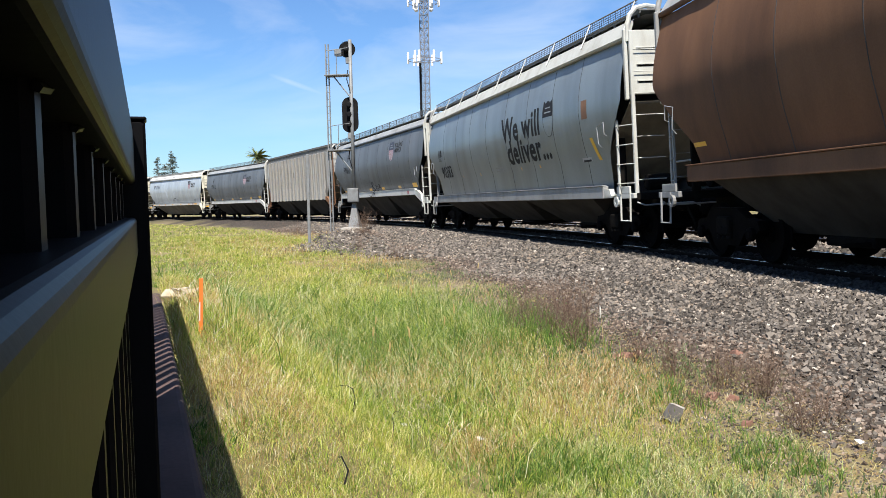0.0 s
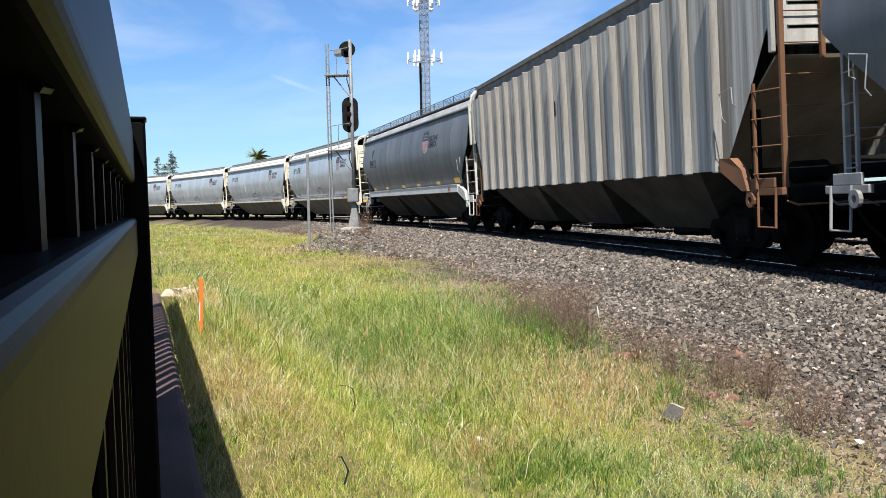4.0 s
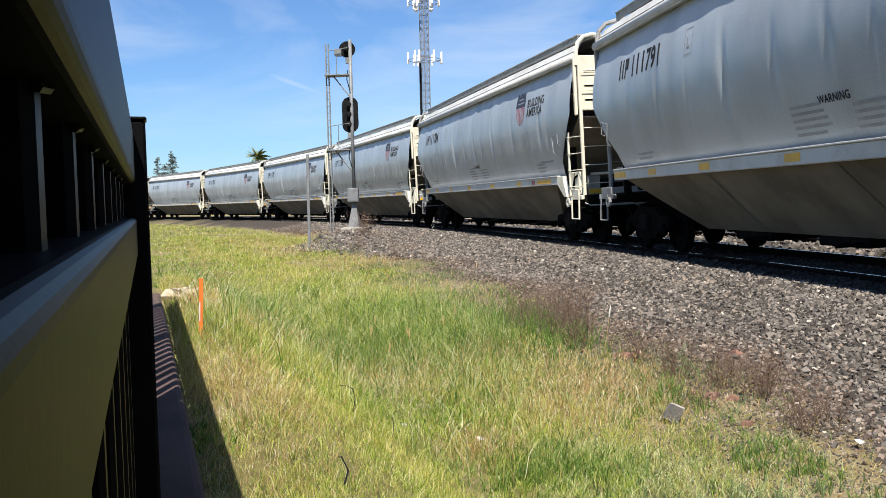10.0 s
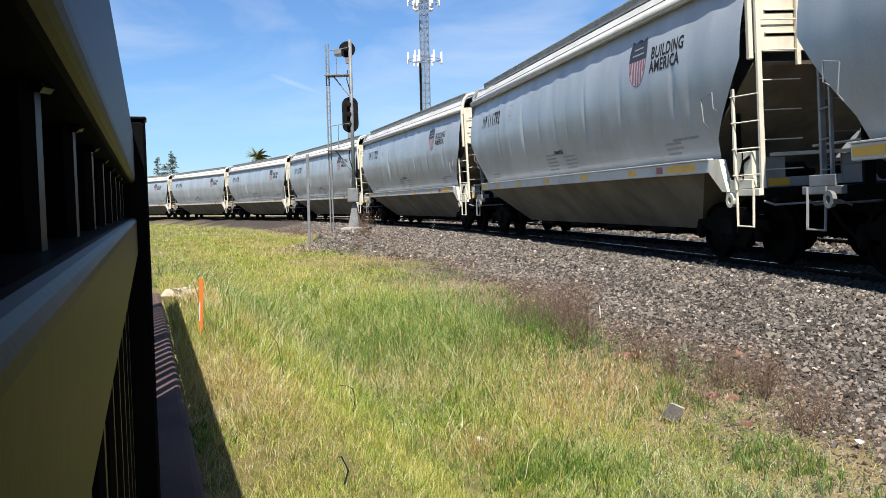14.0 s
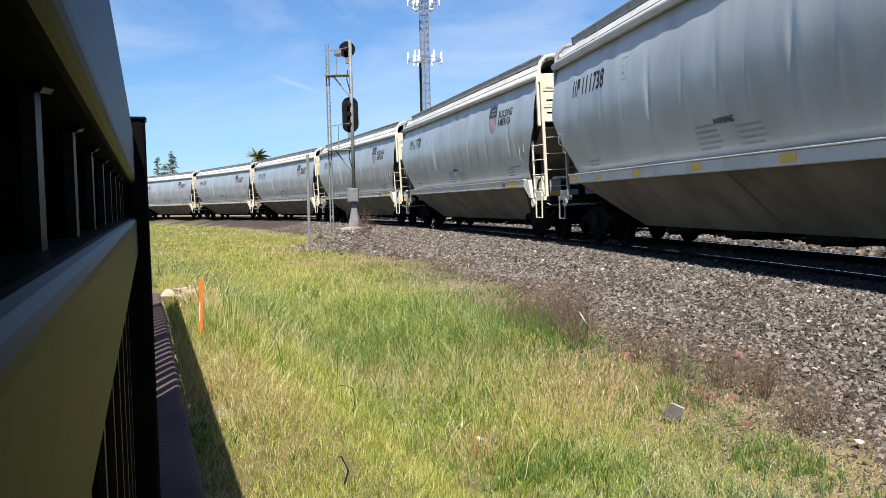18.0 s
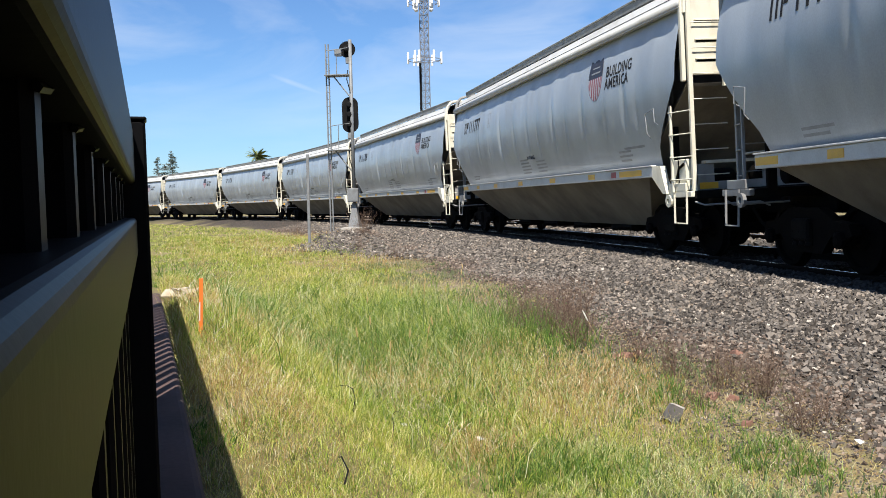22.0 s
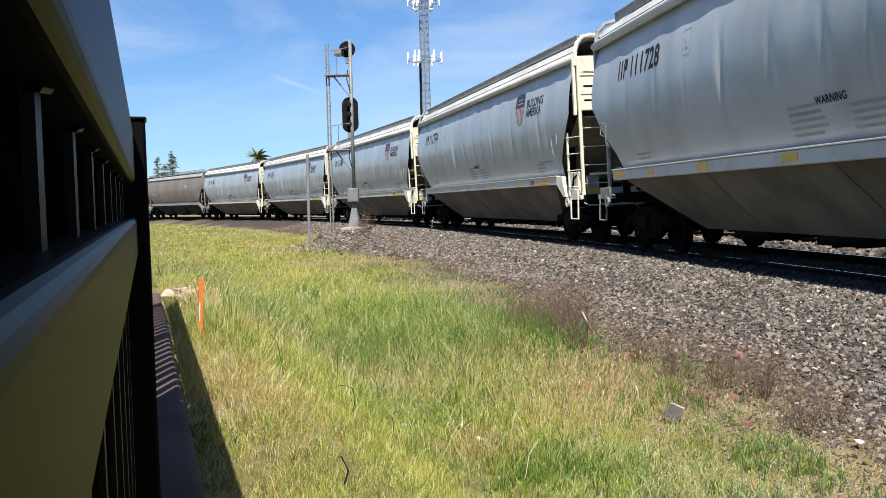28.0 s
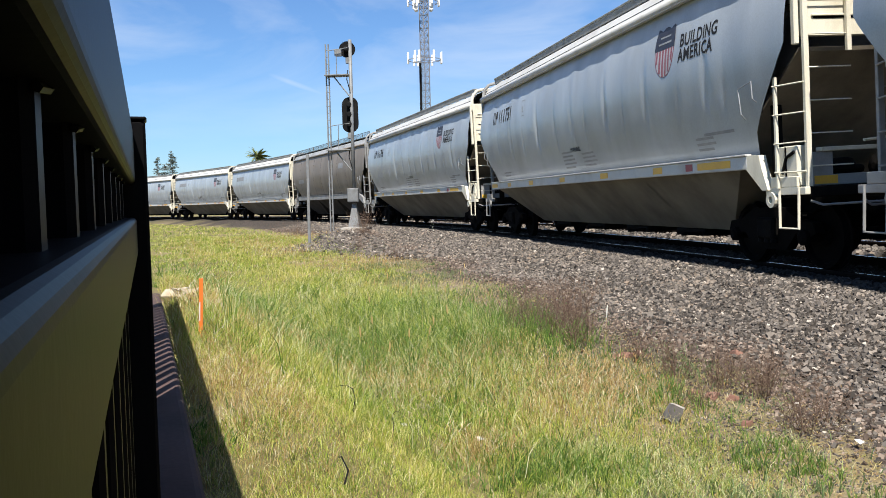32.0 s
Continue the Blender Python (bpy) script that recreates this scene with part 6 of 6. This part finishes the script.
def build_brush():
    for i, (x, y, t, w, n) in enumerate(((1.2, 9.5, 0.72, 0.75, 55), (1.5, 9.8, 0.66, 0.7, 45), (0.95, 10.2, 0.6, 0.6, 36), (1.35, 9.1, 0.45, 0.6, 30), (1.75, 8.0, 0.30, 0.3, 26), (1.95, 7.3, 0.34, 0.3, 26), (2.2, 6.9, 0.34, 0.35, 30),
                                        (2.36, 6.5, 0.40, 0.5, 30), (2.30, 5.45, 0.36, 0.45, 22), (1.88, 6.3, 0.28, 0.25, 18), (2.55, 6.8, 0.3, 0.3, 20), (1.3, 8.7, 0.3, 0.3, 22), (2.50, 5.65, 0.3, 0.35, 14))):
        brush(x, y, t, w, n, i + 3)
    for i, (u, s, t, w, n) in enumerate(((4.15, 36.6, 1.0, 0.9, 60), (4.35, 35.4, 0.8, 0.8, 40), (5.6, 47.0, 0.9, 2.2, 90), (5.3, 30.5, 0.6, 0.9, 40), (5.0, 25.0, 0.5, 0.8, 40))):
        p = on_track(s, u)
        brush(p.x, p.y, t, w, n, i + 40, near=False)


SWAYING = []


def stalk(name, label, x, y, tall, head, mat, head_mat, rows):
    """A thin stem with a pale head, rooted at its base, that the wind rocks."""
    t = thing(name, label, "grass stalk", "swaying stalks", m=pose(x, y, at_ground(x, y)))
    part("stem", Geo().tube([(0, 0, -0.02), (0.005, 0, tall * 0.5), (0, 0, tall)], 0.0022, 4, 0.0014), mat, t)
    part("seed_head", Geo().disc((0, 0, tall - head * 0.4), (0, 0, 1), [(0, 0.002), (head * 0.3, 0.008), (head * 0.7, 0.007), (head, 0.001)], 6), head_mat, t)
    SWAYING.append((t, (x, y, at_ground(x, y)), rows))
    return t


def build_stalks():
    tilt = [(0, -4), (1, -17), (2, -10), (3, -12), (4.5, -2), (6, 12), (8, 11), (9, 16), (11, 2), (13, 5), (14.5, -12), (16, -24), (18, -30), (19, 9), (21, -10), (23, -34), (25, -14), (26.5, -20), (28, -27), (30, -11), (32, 5)]
    st = stalk("pale_seed_stalk", "thin stalk with a bleached white seed head", 1.58, 8.55, 0.40, 0.13, STRAW, WHITE, tilt)
    p = on_track(34.8, 1.75)
    sway = [(0, 9), (1, 14), (2, -8), (3, -20), (4.5, -4), (6, 9), (8, 8), (9, 8), (11, 10), (13, 16), (15, 9), (18, 6), (19, -2), (21, -10), (23, -17), (25, -10), (28, -4), (30, -3), (32, 2)]
    w = stalk("flowering_weed", "slender weed with white flower flecks beside the rail", p.x, p.y, 0.42, 0.12, WEED, WHITE, sway)
    for k in range(7):
        part("flower", Geo().disc((0.05 * math.sin(k * 2.4), 0.04 * math.cos(k * 1.7), 0.14 + 0.045 * k), (0, 0, 1), [(0, 0.004), (0.012, 0.022), (0.024, 0.004)], 6), WHITE, w)
    rng = np.random.RandomState(9)
    for k in range(18):
        y = rng.uniform(6.5, 13.5)
        x = y * rng.uniform(-0.17, 0.035)
        ph, amp = rng.rand() * 6.28, rng.uniform(4, 11)
        rows = [(t, amp * math.sin(ph + 1.9 * t) + 0.5 * amp * math.sin(2.3 * ph + 0.7 * t)) for t in [0.5 * i for i in range(65)]]
        stalk("tall_grass_stalk", "tall thin green grass stalk with a pale head", x, y, rng.uniform(0.42, 0.68), 0.09, WEED if k % 3 else STRAW, STRAW, rows)


def build_odds():
    """Pale rubble by the curb, dark bent stems and a grey heap of dead twigs in the grass."""
    rng = np.random.RandomState(3)
    for x, y, s in ((-2.09, 6.75, 0.085), (-1.97, 6.6, 0.10), (-1.86, 6.35, 0.07), (-1.78, 6.6, 0.085), (-2.02, 6.35, 0.06), (-1.90, 6.15, 0.05)):
        pts = [Vector((a, b, c)) * (1 + 0.35 * rng.randn()) for c in (-0.4, 0.5) for a, b in ((-1, -0.8), (1, -0.7), (0.9, 0.8), (-0.9, 0.7))]
        r = thing("pale_rock", "pale sandy rubble rock by the curb", "rock", "rubble by the curb", m=pose(x, y, at_ground(x, y) + s * 0.38, 0, 0, rng.rand() * 90))
        part("rock", Geo().add([p * s for p in pts], [(0, 3, 2, 1), (4, 5, 6, 7), (0, 1, 5, 4), (1, 2, 6, 5), (2, 3, 7, 6), (3, 0, 4, 7)]), PALE_ROCK, r)
    for x, y, tall, bend, rz in ((-0.52, 4.75, 0.16, 0.09, 10), (-0.30, 4.65, 0.14, -0.05, 40), (-0.275, 2.24, 0.075, 0.013, 0)):
        c = thing("dark_stem", "dark bent dead stem in the grass", "stem", "dark stems", m=pose(x, y, at_ground(x, y) + 0.03, 0, 0, rz))
        part("stem", Geo().tube([(0, 0, 0), (0.012, 0, tall * 0.5), (0, 0, tall * 0.85), (-bend * 0.4, 0, tall), (-bend, 0, tall * 0.97)], 0.0028, 5, 0.0016), INK, c)
    for i, (x, y, t, w, n) in enumerate(((-0.55, 6.5, 0.22, 0.6, 16), (-0.2, 6.2, 0.18, 0.5, 12))):
        brush(x, y, t, w, n, 70 + i, "greyish dead twigs tangled in the grass", GREY_TWIG)


build_signal()
build_tower()
build_trees()
build_small()
build_brush()
build_stalks()
build_odds()


# ---- what moves ----
def motions():
    centres = car_centres()
    times = [0.0, 0.1, 0.25] + [0.5 * i for i in range(1, 64)] + [31.75, 31.9, 32.0]
    for j, ob in CARS:
        walk(ob, [(t, car_pose(s_ref(t) + centres[j])) for t in times])
    # wheels roll while their car passes the viewer
    for j, wheels in SPINNING:
        run = [k / 30 for k in range(961) if 3 < s_ref(k / 30) + centres[j] < 38]
        if not run:
            continue
        s0 = s_ref(run[0])
        for ob in wheels:
            x, y, z = ob.location
            rows = [(t, pose(x, y, z, 0, math.degrees((s0 - s_ref(t)) / WHEEL_R), 0)) for t in run]
            if run[0] > 0.2:
                rows.insert(0, (0.0, rows[0][1]))
            if run[-1] < 31.8:
                rows.append((32.0, rows[-1][1]))
            walk(ob, rows)
    # the wind
    for ob, (x, y, z), rows in SWAYING:
        walk(ob, [(t, pose(x, y, z, 0, a, 0)) for t, a in rows])


motions()
